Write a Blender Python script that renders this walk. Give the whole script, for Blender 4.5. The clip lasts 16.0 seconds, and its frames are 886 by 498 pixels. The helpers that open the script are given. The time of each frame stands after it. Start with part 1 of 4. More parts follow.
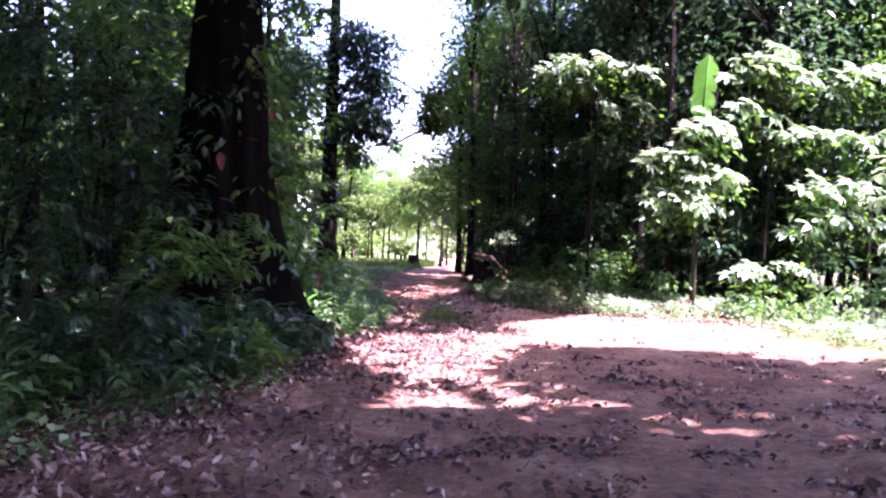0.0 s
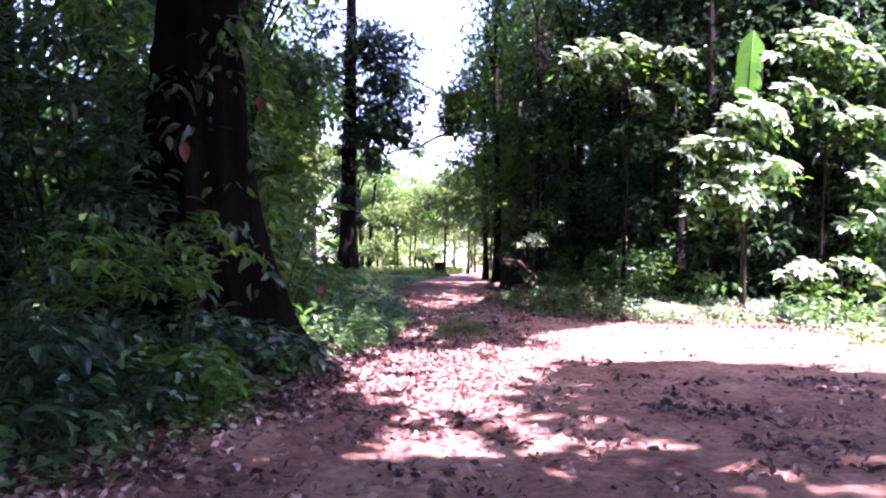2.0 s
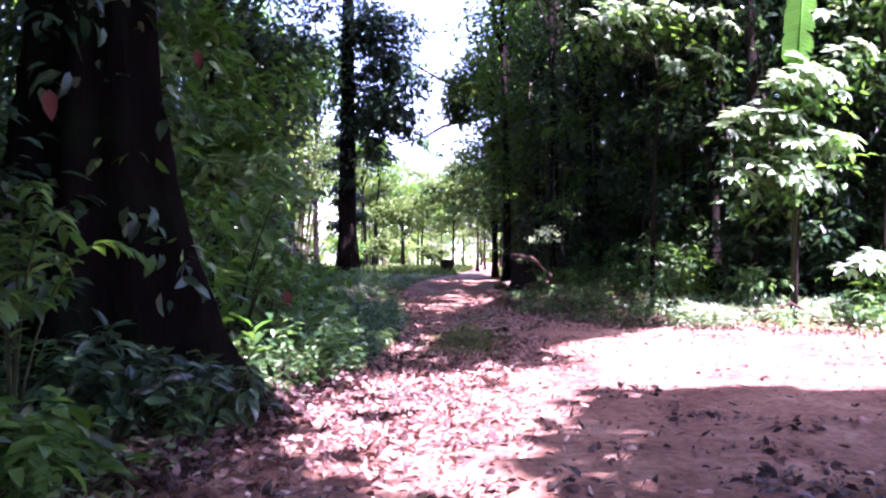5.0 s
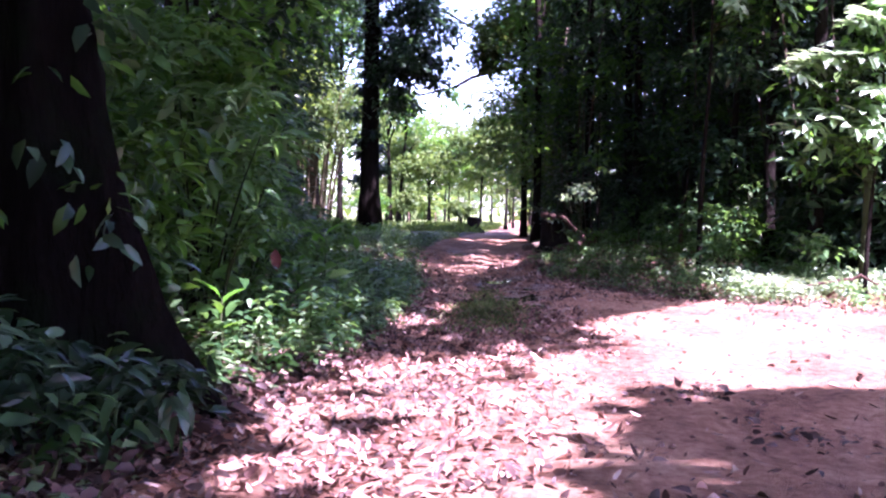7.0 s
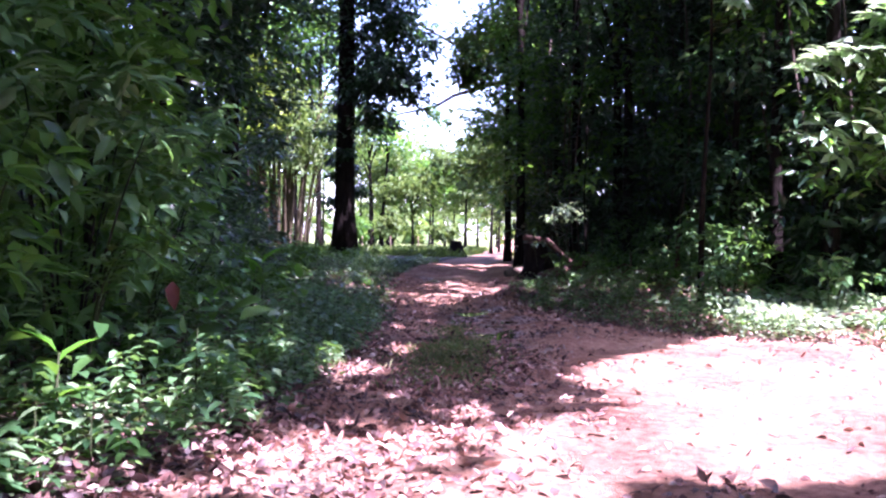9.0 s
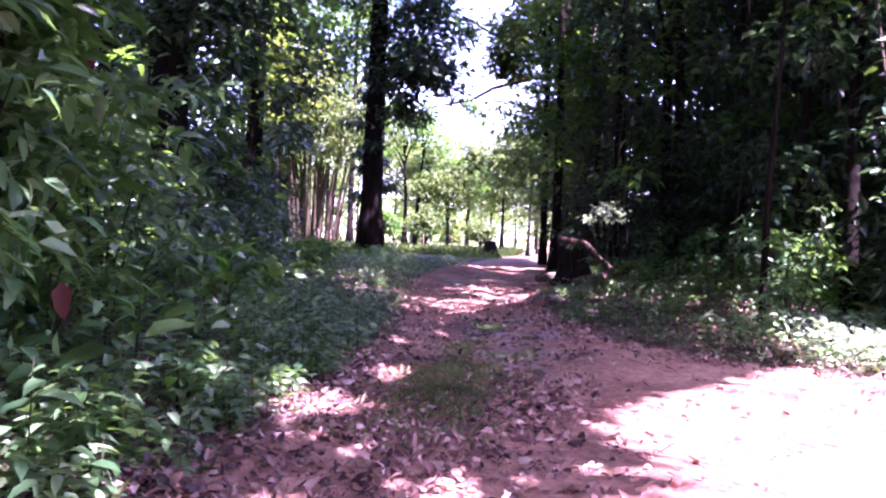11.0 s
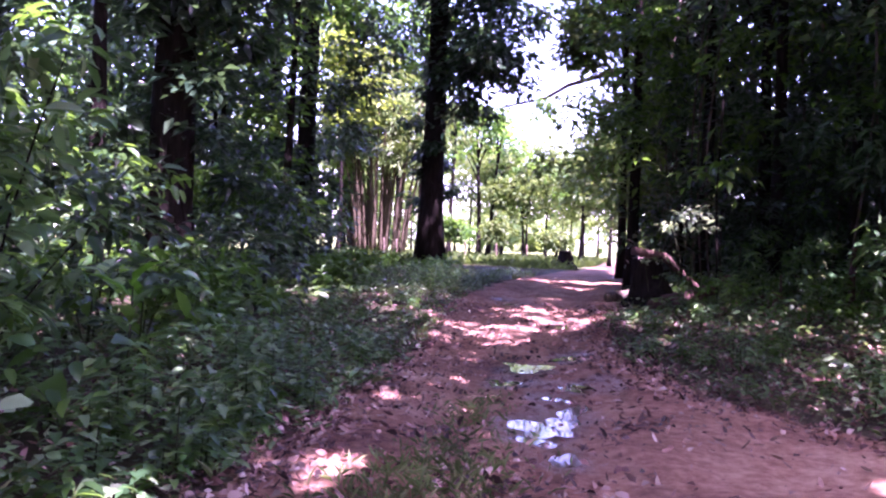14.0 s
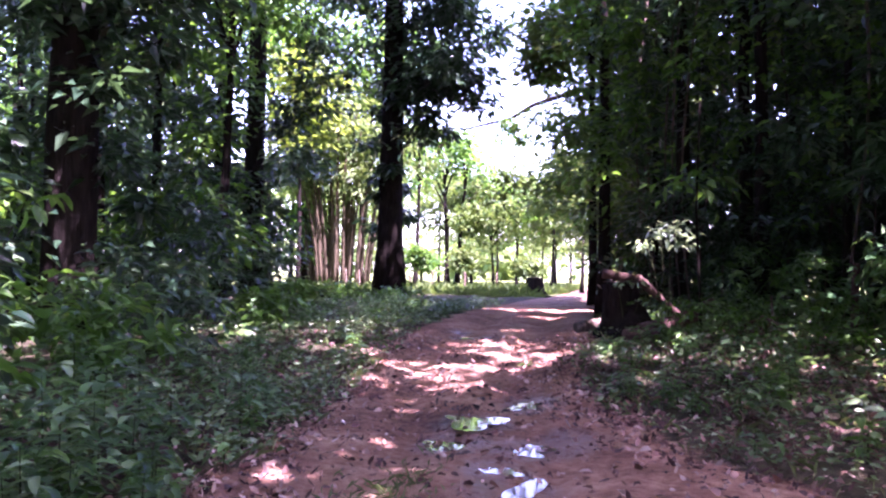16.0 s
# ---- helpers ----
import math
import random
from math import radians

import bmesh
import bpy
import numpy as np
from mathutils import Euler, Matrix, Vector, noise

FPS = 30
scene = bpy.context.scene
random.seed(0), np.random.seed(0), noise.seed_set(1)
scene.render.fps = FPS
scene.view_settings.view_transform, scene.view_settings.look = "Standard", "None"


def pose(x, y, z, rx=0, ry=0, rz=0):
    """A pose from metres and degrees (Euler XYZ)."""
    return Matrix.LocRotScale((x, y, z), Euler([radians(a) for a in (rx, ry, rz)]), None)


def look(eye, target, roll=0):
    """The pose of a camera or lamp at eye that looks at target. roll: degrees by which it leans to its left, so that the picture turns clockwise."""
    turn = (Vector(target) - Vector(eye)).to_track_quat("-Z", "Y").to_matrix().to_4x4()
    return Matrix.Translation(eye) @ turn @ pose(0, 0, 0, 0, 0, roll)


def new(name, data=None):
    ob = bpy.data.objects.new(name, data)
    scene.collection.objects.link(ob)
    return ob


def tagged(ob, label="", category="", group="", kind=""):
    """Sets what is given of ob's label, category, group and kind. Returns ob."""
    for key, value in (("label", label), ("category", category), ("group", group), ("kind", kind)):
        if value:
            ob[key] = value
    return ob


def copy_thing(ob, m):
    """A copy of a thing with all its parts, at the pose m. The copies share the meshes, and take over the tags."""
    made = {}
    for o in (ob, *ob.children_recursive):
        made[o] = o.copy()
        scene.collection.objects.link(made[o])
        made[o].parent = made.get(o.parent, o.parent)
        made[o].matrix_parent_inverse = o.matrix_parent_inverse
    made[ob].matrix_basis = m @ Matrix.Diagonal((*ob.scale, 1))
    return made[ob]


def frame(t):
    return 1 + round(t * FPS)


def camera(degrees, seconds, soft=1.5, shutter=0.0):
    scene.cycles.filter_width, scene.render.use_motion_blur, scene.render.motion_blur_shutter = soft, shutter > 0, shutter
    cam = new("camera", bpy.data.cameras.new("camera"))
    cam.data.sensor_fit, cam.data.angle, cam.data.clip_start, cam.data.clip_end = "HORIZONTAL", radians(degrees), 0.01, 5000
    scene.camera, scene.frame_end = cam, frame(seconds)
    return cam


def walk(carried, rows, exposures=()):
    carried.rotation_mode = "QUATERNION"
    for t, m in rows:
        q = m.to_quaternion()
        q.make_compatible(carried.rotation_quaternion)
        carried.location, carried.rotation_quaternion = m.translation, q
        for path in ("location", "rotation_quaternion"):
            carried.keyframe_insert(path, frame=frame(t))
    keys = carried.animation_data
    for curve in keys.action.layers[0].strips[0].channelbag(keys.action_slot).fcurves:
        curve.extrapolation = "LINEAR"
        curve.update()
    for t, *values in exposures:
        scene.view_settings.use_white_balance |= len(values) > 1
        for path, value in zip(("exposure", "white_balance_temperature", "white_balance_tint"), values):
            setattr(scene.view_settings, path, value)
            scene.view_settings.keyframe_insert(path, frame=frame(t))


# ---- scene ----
cam = camera(56.7, 16.0, soft=2.3)
METRES, EYE, TILT, LEAN, TURN = 17.9, 1.5, 0.0, 0.0, 0.0
ROWS = [
    (0.0, 0.0, 0.0, 0.0, 0.0, -0.08, -1.9),
    (0.5, 0.0064, 0.0264, -0.0031, 3.69, 0.0, -1.39),
    (1.0, 0.0116, 0.0569, -0.0019, 1.65, 0.02, -1.06),
    (1.5, 0.016, 0.0878, -0.0036, 4.15, -0.12, -1.55),
    (2.0, 0.0135, 0.1183, -0.0046, 2.12, 0.43, -0.38),
    (2.5, 0.0171, 0.1478, -0.0051, 3.44, 0.77, -0.86),
    (3.0, 0.0208, 0.1804, -0.0034, 5.63, 0.12, -1.04),
    (3.5, 0.0248, 0.2104, -0.0033, 4.99, 0.31, -0.45),
    (6.0, 0.0183, 0.3501, -0.0076, 2.1, -0.1, -0.05),
    (6.5, 0.0224, 0.3804, -0.0062, 2.13, -2.04, -0.4),
    (7.0, 0.0228, 0.4064, -0.0059, 4.9, -2.78, -0.81),
    (7.5, 0.0212, 0.4372, -0.0045, 0.21, -2.08, -0.78),
    (8.0, 0.0272, 0.4687, -0.0066, 3.26, -1.82, -2.03),
    (8.5, 0.0303, 0.5029, -0.0076, 4.53, 0.12, -2.09),
    (9.0, 0.0368, 0.5372, -0.0084, 4.13, -1.07, -0.52),
    (11.5, 0.0514, 0.6978, -0.0101, 7.61, -1.14, -2.01),
    (12.0, 0.0526, 0.7294, -0.0099, 8.68, -1.4, -0.83),
    (12.5, 0.0527, 0.7629, -0.0081, 7.38, -3.01, 0.22),
    (13.0, 0.0605, 0.7945, -0.0055, 8.46, -1.67, -1.64),
    (13.5, 0.0628, 0.8275, -0.0057, 8.14, -4.02, -0.82),
    (14.0, 0.0731, 0.8573, -0.0053, 12.99, -0.81, -2.13),
    (14.5, 0.0764, 0.8868, -0.0069, 15.18, -0.85, -0.96),
    (15.0, 0.0754, 0.9181, -0.0057, 13.72, -2.43, -0.24),
    (15.5, 0.0786, 0.9513, -0.0048, 15.74, 0.15, -0.22),
    (16.0, 0.0764, 0.9842, -0.0098, 11.24, 1.37, -0.71),
]
walk(cam, [(t, pose(0, 0, EYE, TILT, LEAN, TURN) @ pose(METRES * x, METRES * y, METRES * z, 90 + pitch, roll, yaw)) for t, x, y, z, yaw, pitch, roll in ROWS],
     exposures=[(0.0, 3.18, 5800, 64), (3.5, 3.2, 5650, 66), (7.0, 2.94, 5550, 64), (9.0, 2.97, 5500, 58), (11.5, 3.48, 5600, 90), (12.5, 3.44, 5600, 88), (14.0, 3.37, 5700, 91), (15.0, 3.44, 5650, 86), (16.0, 3.6, 5800, 74)])

# ---- world and sun ----
SUN = Vector((0.36, -0.34, 0.87)).normalized()      # towards the sun
SHIFT = (SUN.x / SUN.z, SUN.y / SUN.z)              # sideways run of a sunbeam per metre of height
world = bpy.data.worlds.new("sky")
scene.world = world
world.use_nodes = True
sky = world.node_tree.nodes.new("ShaderNodeTexSky")
sky.sky_type = "NISHITA"
sky.sun_disc = False
sky.sun_elevation = math.asin(SUN.z)
sky.sun_rotation = math.atan2(SUN.x, SUN.y)
sky.dust_density = 1.5
sky.ozone_density = 1.0
back = world.node_tree.nodes["Background"]
back.inputs["Strength"].default_value = 0.15
world.node_tree.links.new(sky.outputs[0], back.inputs["Color"])
sun = new("sun", bpy.data.lights.new("sun", "SUN"))
sun.data.energy, sun.data.angle, sun.data.color = 4.9, radians(0.6), (1.0, 0.95, 0.88)
sun.matrix_world = look(SUN * 50, (0, 0, 0))


# ---- materials ----
def material(name):
    m = bpy.data.materials.new(name)
    m.use_nodes = True
    return m, m.node_tree.nodes, m.node_tree.links, m.node_tree.nodes["Principled BSDF"]


def ramp_node(nodes, stops):
    r = nodes.new("ShaderNodeValToRGB")
    el = r.color_ramp.elements
    while len(el) < len(stops):
        el.new(0.5)
    for e, (p, c) in zip(el, stops):
        e.position, e.color = p, (*c, 1)
    return r


def noise_node(nodes, links, scale, detail=4.0, rough=0.6, coords=None):
    n = nodes.new("ShaderNodeTexNoise")
    n.inputs["Scale"].default_value, n.inputs["Detail"].default_value, n.inputs["Roughness"].default_value = scale, detail, rough
    if coords is None:
        coords = nodes.new("ShaderNodeTexCoord").outputs["Object"]
    links.new(coords, n.inputs["Vector"])
    return n


def bump_node(nodes, links, height, strength, distance, bsdf):
    b = nodes.new("ShaderNodeBump")
    b.inputs["Strength"].default_value, b.inputs["Distance"].default_value = strength, distance
    links.new(height, b.inputs["Height"])
    links.new(b.outputs[0], bsdf.inputs["Normal"])
    return b


def leaf_material(name, stops, through_colour, rough=0.32, glow=0.35, spec=0.5):
    """Leaves: a glossy upper face and light that passes through, each leaf a shade of its own."""
    m, nodes, links, bsdf = material(name)
    geo = nodes.new("ShaderNodeNewGeometry")
    r = ramp_node(nodes, stops)
    links.new(geo.outputs["Random Per Island"], r.inputs[0])
    n = noise_node(nodes, links, 0.6, 3.0)
    hsv = nodes.new("ShaderNodeHueSaturation")
    links.new(r.outputs[0], hsv.inputs["Color"])
    mr = nodes.new("ShaderNodeMapRange")
    mr.inputs["From Min"].default_value, mr.inputs["From Max"].default_value = 0.3, 0.7
    mr.inputs["To Min"].default_value, mr.inputs["To Max"].default_value = 0.45, 1.5
    links.new(n.outputs[0], mr.inputs[0])
    links.new(mr.outputs[0], hsv.inputs["Value"])
    links.new(hsv.outputs[0], bsdf.inputs["Base Color"])
    bsdf.inputs["Roughness"].default_value = rough
    bsdf.inputs["Specular IOR Level"].default_value = spec
    fine = noise_node(nodes, links, 60.0, 2.0)
    bump_node(nodes, links, fine.outputs[0], 0.25, 0.004, bsdf)
    tr = nodes.new("ShaderNodeBsdfTranslucent")
    mul = nodes.new("ShaderNodeMix")
    mul.data_type, mul.blend_type = "RGBA", "MULTIPLY"
    mul.inputs["Factor"].default_value = 1.0
    links.new(mr.outputs[0], mul.inputs[6])
    mul.inputs[7].default_value = (*through_colour, 1)
    links.new(mul.outputs[2], tr.inputs["Color"])
    mix = nodes.new("ShaderNodeMixShader")
    mix.inputs[0].default_value = glow
    links.new(bsdf.outputs[0], mix.inputs[1])
    links.new(tr.outputs[0], mix.inputs[2])
    links.new(mix.outputs[0], nodes["Material Output"].inputs["Surface"])
    return m


def bark_material(name, dark, light, moss=None):
    m, nodes, links, bsdf = material(name)
    tc = nodes.new("ShaderNodeTexCoord")
    mp = nodes.new("ShaderNodeMapping")
    mp.inputs["Scale"].default_value = (5, 5, 0.9)
    links.new(tc.outputs["Object"], mp.inputs[0])
    n = noise_node(nodes, links, 3.0, 8.0, 0.65, mp.outputs[0])
    r = ramp_node(nodes, [(0.3, dark), (0.7, light)])
    links.new(n.outputs[0], r.inputs[0])
    out = r.outputs[0]
    if moss:
        n2 = noise_node(nodes, links, 1.3, 5.0)
        f = ramp_node(nodes, [(0.5, (0, 0, 0)), (0.62, (1, 1, 1))])
        links.new(n2.outputs[0], f.inputs[0])
        mx = nodes.new("ShaderNodeMix")
        mx.data_type = "RGBA"
        links.new(f.outputs[0], mx.inputs["Factor"])
        links.new(out, mx.inputs[6])
        mx.inputs[7].default_value = (*moss, 1)
        out = mx.outputs[2]
    links.new(out, bsdf.inputs["Base Color"])
    bsdf.inputs["Roughness"].default_value = 0.95
    bsdf.inputs["Specular IOR Level"].default_value = 0.03
    bump_node(nodes, links, n.outputs[0], 1.0, 0.08, bsdf)
    return m


def ground_material():
    """Red laterite dirt on the trail, dark humus and thin green off it; the trail attribute says which."""
    m, nodes, links, bsdf = material("ground")
    att = nodes.new("ShaderNodeAttribute")
    att.attribute_name = "trail"
    n1 = noise_node(nodes, links, 0.9, 6.0, 0.6)
    n2 = noise_node(nodes, links, 9.0, 8.0, 0.7)
    n3 = noise_node(nodes, links, 45.0, 4.0, 0.7)
    dirt = ramp_node(nodes, [(0.36, (0.13, 0.060, 0.050)), (0.44, (0.30, 0.152, 0.104)), (0.52, (0.44, 0.238, 0.160)), (0.62, (0.62, 0.40, 0.275))])
    mixn = nodes.new("ShaderNodeMath")
    mixn.operation = "MULTIPLY_ADD"
    links.new(n2.outputs[0], mixn.inputs[0])
    mixn.inputs[1].default_value = 0.5
    half = nodes.new("ShaderNodeMath")
    half.operation = "MULTIPLY"
    half.inputs[1].default_value = 0.5
    links.new(n1.outputs[0], half.inputs[0])
    links.new(half.outputs[0], mixn.inputs[2])
    links.new(mixn.outputs[0], dirt.inputs[0])
    humus = ramp_node(nodes, [(0.35, (0.05, 0.04, 0.025)), (0.55, (0.10, 0.085, 0.05)), (0.68, (0.09, 0.13, 0.045))])
    links.new(n2.outputs[0], humus.inputs[0])
    add = nodes.new("ShaderNodeMath")
    add.operation = "MULTIPLY_ADD"
    links.new(n2.outputs[0], add.inputs[0])
    add.inputs[1].default_value = 0.7
    links.new(att.outputs["Fac"], add.inputs[2])
    step = nodes.new("ShaderNodeMapRange")
    step.inputs["From Min"].default_value, step.inputs["From Max"].default_value = 0.72, 0.98
    links.new(add.outputs[0], step.inputs[0])
    mx = nodes.new("ShaderNodeMix")
    mx.data_type = "RGBA"
    links.new(step.outputs[0], mx.inputs["Factor"])
    links.new(humus.outputs[0], mx.inputs[6])
    links.new(dirt.outputs[0], mx.inputs[7])
    far = nodes.new("ShaderNodeAttribute")
    far.attribute_name = "meadow"
    mead = ramp_node(nodes, [(0.3, (0.10, 0.15, 0.04)), (0.7, (0.22, 0.26, 0.09))])
    links.new(n2.outputs[0], mead.inputs[0])
    mx2 = nodes.new("ShaderNodeMix")
    mx2.data_type = "RGBA"
    links.new(far.outputs["Fac"], mx2.inputs["Factor"])
    links.new(mx.outputs[2], mx2.inputs[6])
    links.new(mead.outputs[0], mx2.inputs[7])
    wet = nodes.new("ShaderNodeAttribute")
    wet.attribute_name = "wet"
    damp = nodes.new("ShaderNodeMath")
    damp.operation = "MULTIPLY_ADD"
    damp.inputs[1].default_value = 0.9
    links.new(n2.outputs[0], damp.inputs[0])
    links.new(wet.outputs["Fac"], damp.inputs[2])
    soak = nodes.new("ShaderNodeMapRange")
    soak.inputs["From Min"].default_value, soak.inputs["From Max"].default_value = 0.72, 1.1
    links.new(damp.outputs[0], soak.inputs[0])
    mx3 = nodes.new("ShaderNodeMix")
    mx3.data_type, mx3.blend_type = "RGBA", "MULTIPLY"
    links.new(soak.outputs[0], mx3.inputs["Factor"])
    links.new(mx2.outputs[2], mx3.inputs[6])
    mx3.inputs[7].default_value = (0.62, 0.55, 0.50, 1)
    links.new(mx3.outputs[2], bsdf.inputs["Base Color"])
    rr = nodes.new("ShaderNodeMapRange")
    rr.inputs["To Min"].default_value, rr.inputs["To Max"].default_value = 0.75, 1.0
    links.new(n1.outputs[0], rr.inputs[0])
    slick = nodes.new("ShaderNodeMix")
    links.new(soak.outputs[0], slick.inputs["Factor"])
    links.new(rr.outputs[0], slick.inputs[2])
    slick.inputs[3].default_value = 0.3
    links.new(slick.outputs[0], bsdf.inputs["Roughness"])
    shine = nodes.new("ShaderNodeMapRange")
    shine.inputs["To Min"].default_value, shine.inputs["To Max"].default_value = 0.15, 0.5
    links.new(soak.outputs[0], shine.inputs[0])
    links.new(shine.outputs[0], bsdf.inputs["Specular IOR Level"])
    both = nodes.new("ShaderNodeMath")
    links.new(n2.outputs[0], both.inputs[0])
    links.new(n3.outputs[0], both.inputs[1])
    bump_node(nodes, links, both.outputs[0], 1.0, 0.07, bsdf)
    return m


def water_material():
    m, nodes, links, bsdf = material("muddy_water")
    bsdf.inputs["Base Color"].default_value = (0.16, 0.10, 0.075, 1)
    bsdf.inputs["Roughness"].default_value = 0.03
    bsdf.inputs["IOR"].default_value = 1.33
    n = noise_node(nodes, links, 6.0, 2.0)
    bump_node(nodes, links, n.outputs[0], 0.05, 0.01, bsdf)
    return m


GREENS = [(0.0, (0.006, 0.020, 0.007)), (0.45, (0.030, 0.085, 0.024)), (0.8, (0.075, 0.17, 0.04)), (1.0, (0.17, 0.29, 0.085))]
# darkened copy of GREENS: forest shade is put into the leaf colour
SHADE_GREENS = [(0.0, (0.004, 0.012, 0.008)), (0.5, (0.014, 0.040, 0.021)), (0.85, (0.040, 0.090, 0.045)), (1.0, (0.11, 0.18, 0.10))]
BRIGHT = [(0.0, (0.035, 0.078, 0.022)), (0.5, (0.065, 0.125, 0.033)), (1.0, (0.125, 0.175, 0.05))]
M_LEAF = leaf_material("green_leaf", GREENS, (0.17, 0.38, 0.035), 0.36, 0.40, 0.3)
M_SHADE = leaf_material("shade_leaf", SHADE_GREENS, (0.10, 0.22, 0.06), 0.28, 0.22, 0.38)
M_BRIGHT = leaf_material("light_leaf", BRIGHT, (0.20, 0.30, 0.05), 0.5, 0.36, 0.3)
M_YELLOW = leaf_material("yellow_leaf", [(0.0, (0.08, 0.14, 0.016)), (0.5, (0.12, 0.19, 0.024)), (1.0, (0.18, 0.24, 0.04))], (0.30, 0.42, 0.04), 0.5, 0.42, 0.3)
# leaf colour lifted towards white: the glare of full sun is painted in
M_SUNPALE = leaf_material("sunpale_leaf", [(0.0, (0.13, 0.21, 0.12)), (0.5, (0.26, 0.38, 0.25)), (1.0, (0.42, 0.52, 0.40))], (0.42, 0.60, 0.24), 0.26, 0.38)
M_HERB = leaf_material("herb_leaf", [(0.0, (0.010, 0.034, 0.014)), (0.3, (0.042, 0.112, 0.042)), (0.7, (0.105, 0.22, 0.085)), (1.0, (0.27, 0.39, 0.20))], (0.19, 0.40, 0.07), 0.34, 0.36, 0.32)
# herb colour lightened to make up for sky light missing under the canopy
M_LIT_HERB = leaf_material("lit_herb", [(0.0, (0.02, 0.05, 0.02)), (0.3, (0.085, 0.15, 0.065)), (0.7, (0.18, 0.27, 0.13)), (1.0, (0.36, 0.43, 0.27))], (0.19, 0.36, 0.07), 0.4, 0.3, 0.3)
M_BANANA = leaf_material("banana_leaf", [(0.0, (0.07, 0.24, 0.02)), (1.0, (0.09, 0.28, 0.025))], (0.16, 0.5, 0.02), 0.45, 0.5)
M_RED = leaf_material("withered_leaf", [(0.0, (0.07, 0.013, 0.008)), (1.0, (0.11, 0.024, 0.012))], (0.2, 0.03, 0.015), 0.6, 0.2)
M_LITTER = leaf_material("dead_leaf", [(0.0, (0.024, 0.010, 0.009)), (0.3, (0.10, 0.043, 0.036)), (0.55, (0.28, 0.14, 0.108)), (0.88, (0.48, 0.31, 0.25)), (1.0, (0.62, 0.47, 0.40))], (0.2, 0.1, 0.06), 0.7, 0.08)
M_MULCH = leaf_material("rotting_leaf", [(0.0, (0.018, 0.009, 0.008)), (0.5, (0.07, 0.033, 0.028)), (0.85, (0.18, 0.09, 0.074)), (1.0, (0.42, 0.30, 0.25))], (0.1, 0.05, 0.03), 0.6, 0.04)
M_GRASS = leaf_material("grass_blade", [(0.0, (0.07, 0.13, 0.035)), (0.6, (0.14, 0.20, 0.065)), (1.0, (0.30, 0.28, 0.13))], (0.25, 0.35, 0.08), 0.5, 0.25)
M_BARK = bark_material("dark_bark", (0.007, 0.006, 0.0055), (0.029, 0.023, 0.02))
# albedo near black: the trunk's shade is put into the bark colour
M_GIANT = bark_material("shaded_giant_bark", (0.003, 0.0026, 0.0024), (0.008, 0.0065, 0.006), (0.005, 0.008, 0.004))
M_POLE = bark_material("pale_bark", (0.05, 0.04, 0.032), (0.16, 0.13, 0.105))
M_DEAD = bark_material("dead_wood", (0.07, 0.052, 0.040), (0.26, 0.195, 0.15))
M_RUST = bark_material("reddish_wood", (0.06, 0.036, 0.03), (0.17, 0.105, 0.085))
M_STEM = bark_material("green_stem", (0.03, 0.04, 0.02), (0.07, 0.085, 0.04))
M_BAMBOO = bark_material("bamboo_culm", (0.035, 0.03, 0.02), (0.11, 0.088, 0.055))
M_CLOD = bark_material("earth_crumb", (0.10, 0.05, 0.042), (0.36, 0.20, 0.16))
M_GROUND = ground_material()
M_WATER = water_material()


# ---- shape kit ----
class Geo:
    """Vertices and faces gathered as arrays."""

    def __init__(self):
        self.v, self.f, self.n = [], [], 0

    def add(self, verts, faces):
        verts = np.asarray(verts, float)
        self.v.append(verts)
        self.f += [tuple(int(i) + self.n for i in f) for f in faces]
        self.n += len(verts)
        return self

    def mesh(self, name, mat, smooth=True):
        me = bpy.data.meshes.new(name)
        me.from_pydata(np.concatenate(self.v).tolist(), [], self.f)
        me.materials.append(mat)
        if smooth:
            me.polygons.foreach_set("use_smooth", [True] * len(me.polygons))
        me.update()
        return me


rng = np.random.default_rng(7)


def unit(a):
    return a / np.maximum(np.linalg.norm(a, axis=-1, keepdims=True), 1e-9)


def tube(geo, path, radii, sides=8, rough=0.0, cap=True):
    """A limb along path with a radius at each point and a rough skin."""
    path, radii = np.asarray(path, float), np.asarray(radii, float)
    tang = unit(np.gradient(path, axis=0))
    ref = np.where(np.abs(tang[:, 2:3]) > 0.9, np.array([[1.0, 0, 0]]), np.array([[0, 0, 1.0]]))
    a = unit(np.cross(tang, ref))
    for i in range(1, len(a)):
        a[i] = unit(a[i - 1] - tang[i] * np.dot(a[i - 1], tang[i]))
    b = np.cross(tang, a)
    ang = np.linspace(0, 2 * np.pi, sides, endpoint=False)
    jit = 1 + rough * rng.standard_normal((len(path), sides))
    ring = (np.cos(ang)[None, :, None] * a[:, None] + np.sin(ang)[None, :, None] * b[:, None]) * (radii[:, None] * jit)[..., None] + path[:, None]
    faces = [(i * sides + j, i * sides + (j + 1) % sides, (i + 1) * sides + (j + 1) % sides, (i + 1) * sides + j)
             for i in range(len(path) - 1) for j in range(sides)]
    if cap:
        faces += [tuple(range(sides))[::-1], tuple(range((len(path) - 1) * sides, len(path) * sides))]
    return geo.add(ring.reshape(-1, 3), faces)


def leaves(name, pos, way, up, length, width, mat, full=False, droop=0.25, fold=0.25):
    """One mesh of many leaves: pointed blades folded along the midrib; full ones also curve."""
    n = len(pos)
    way = unit(way)
    side = unit(np.cross(way, up))
    up = np.cross(side, way)
    length, width = np.broadcast_to(length, n)[:, None], np.broadcast_to(width, n)[:, None]

    def at(f, s, h):
        return pos + way * length * f + side * width * s + up * length * h

    if full:
        h = fold * 0.25
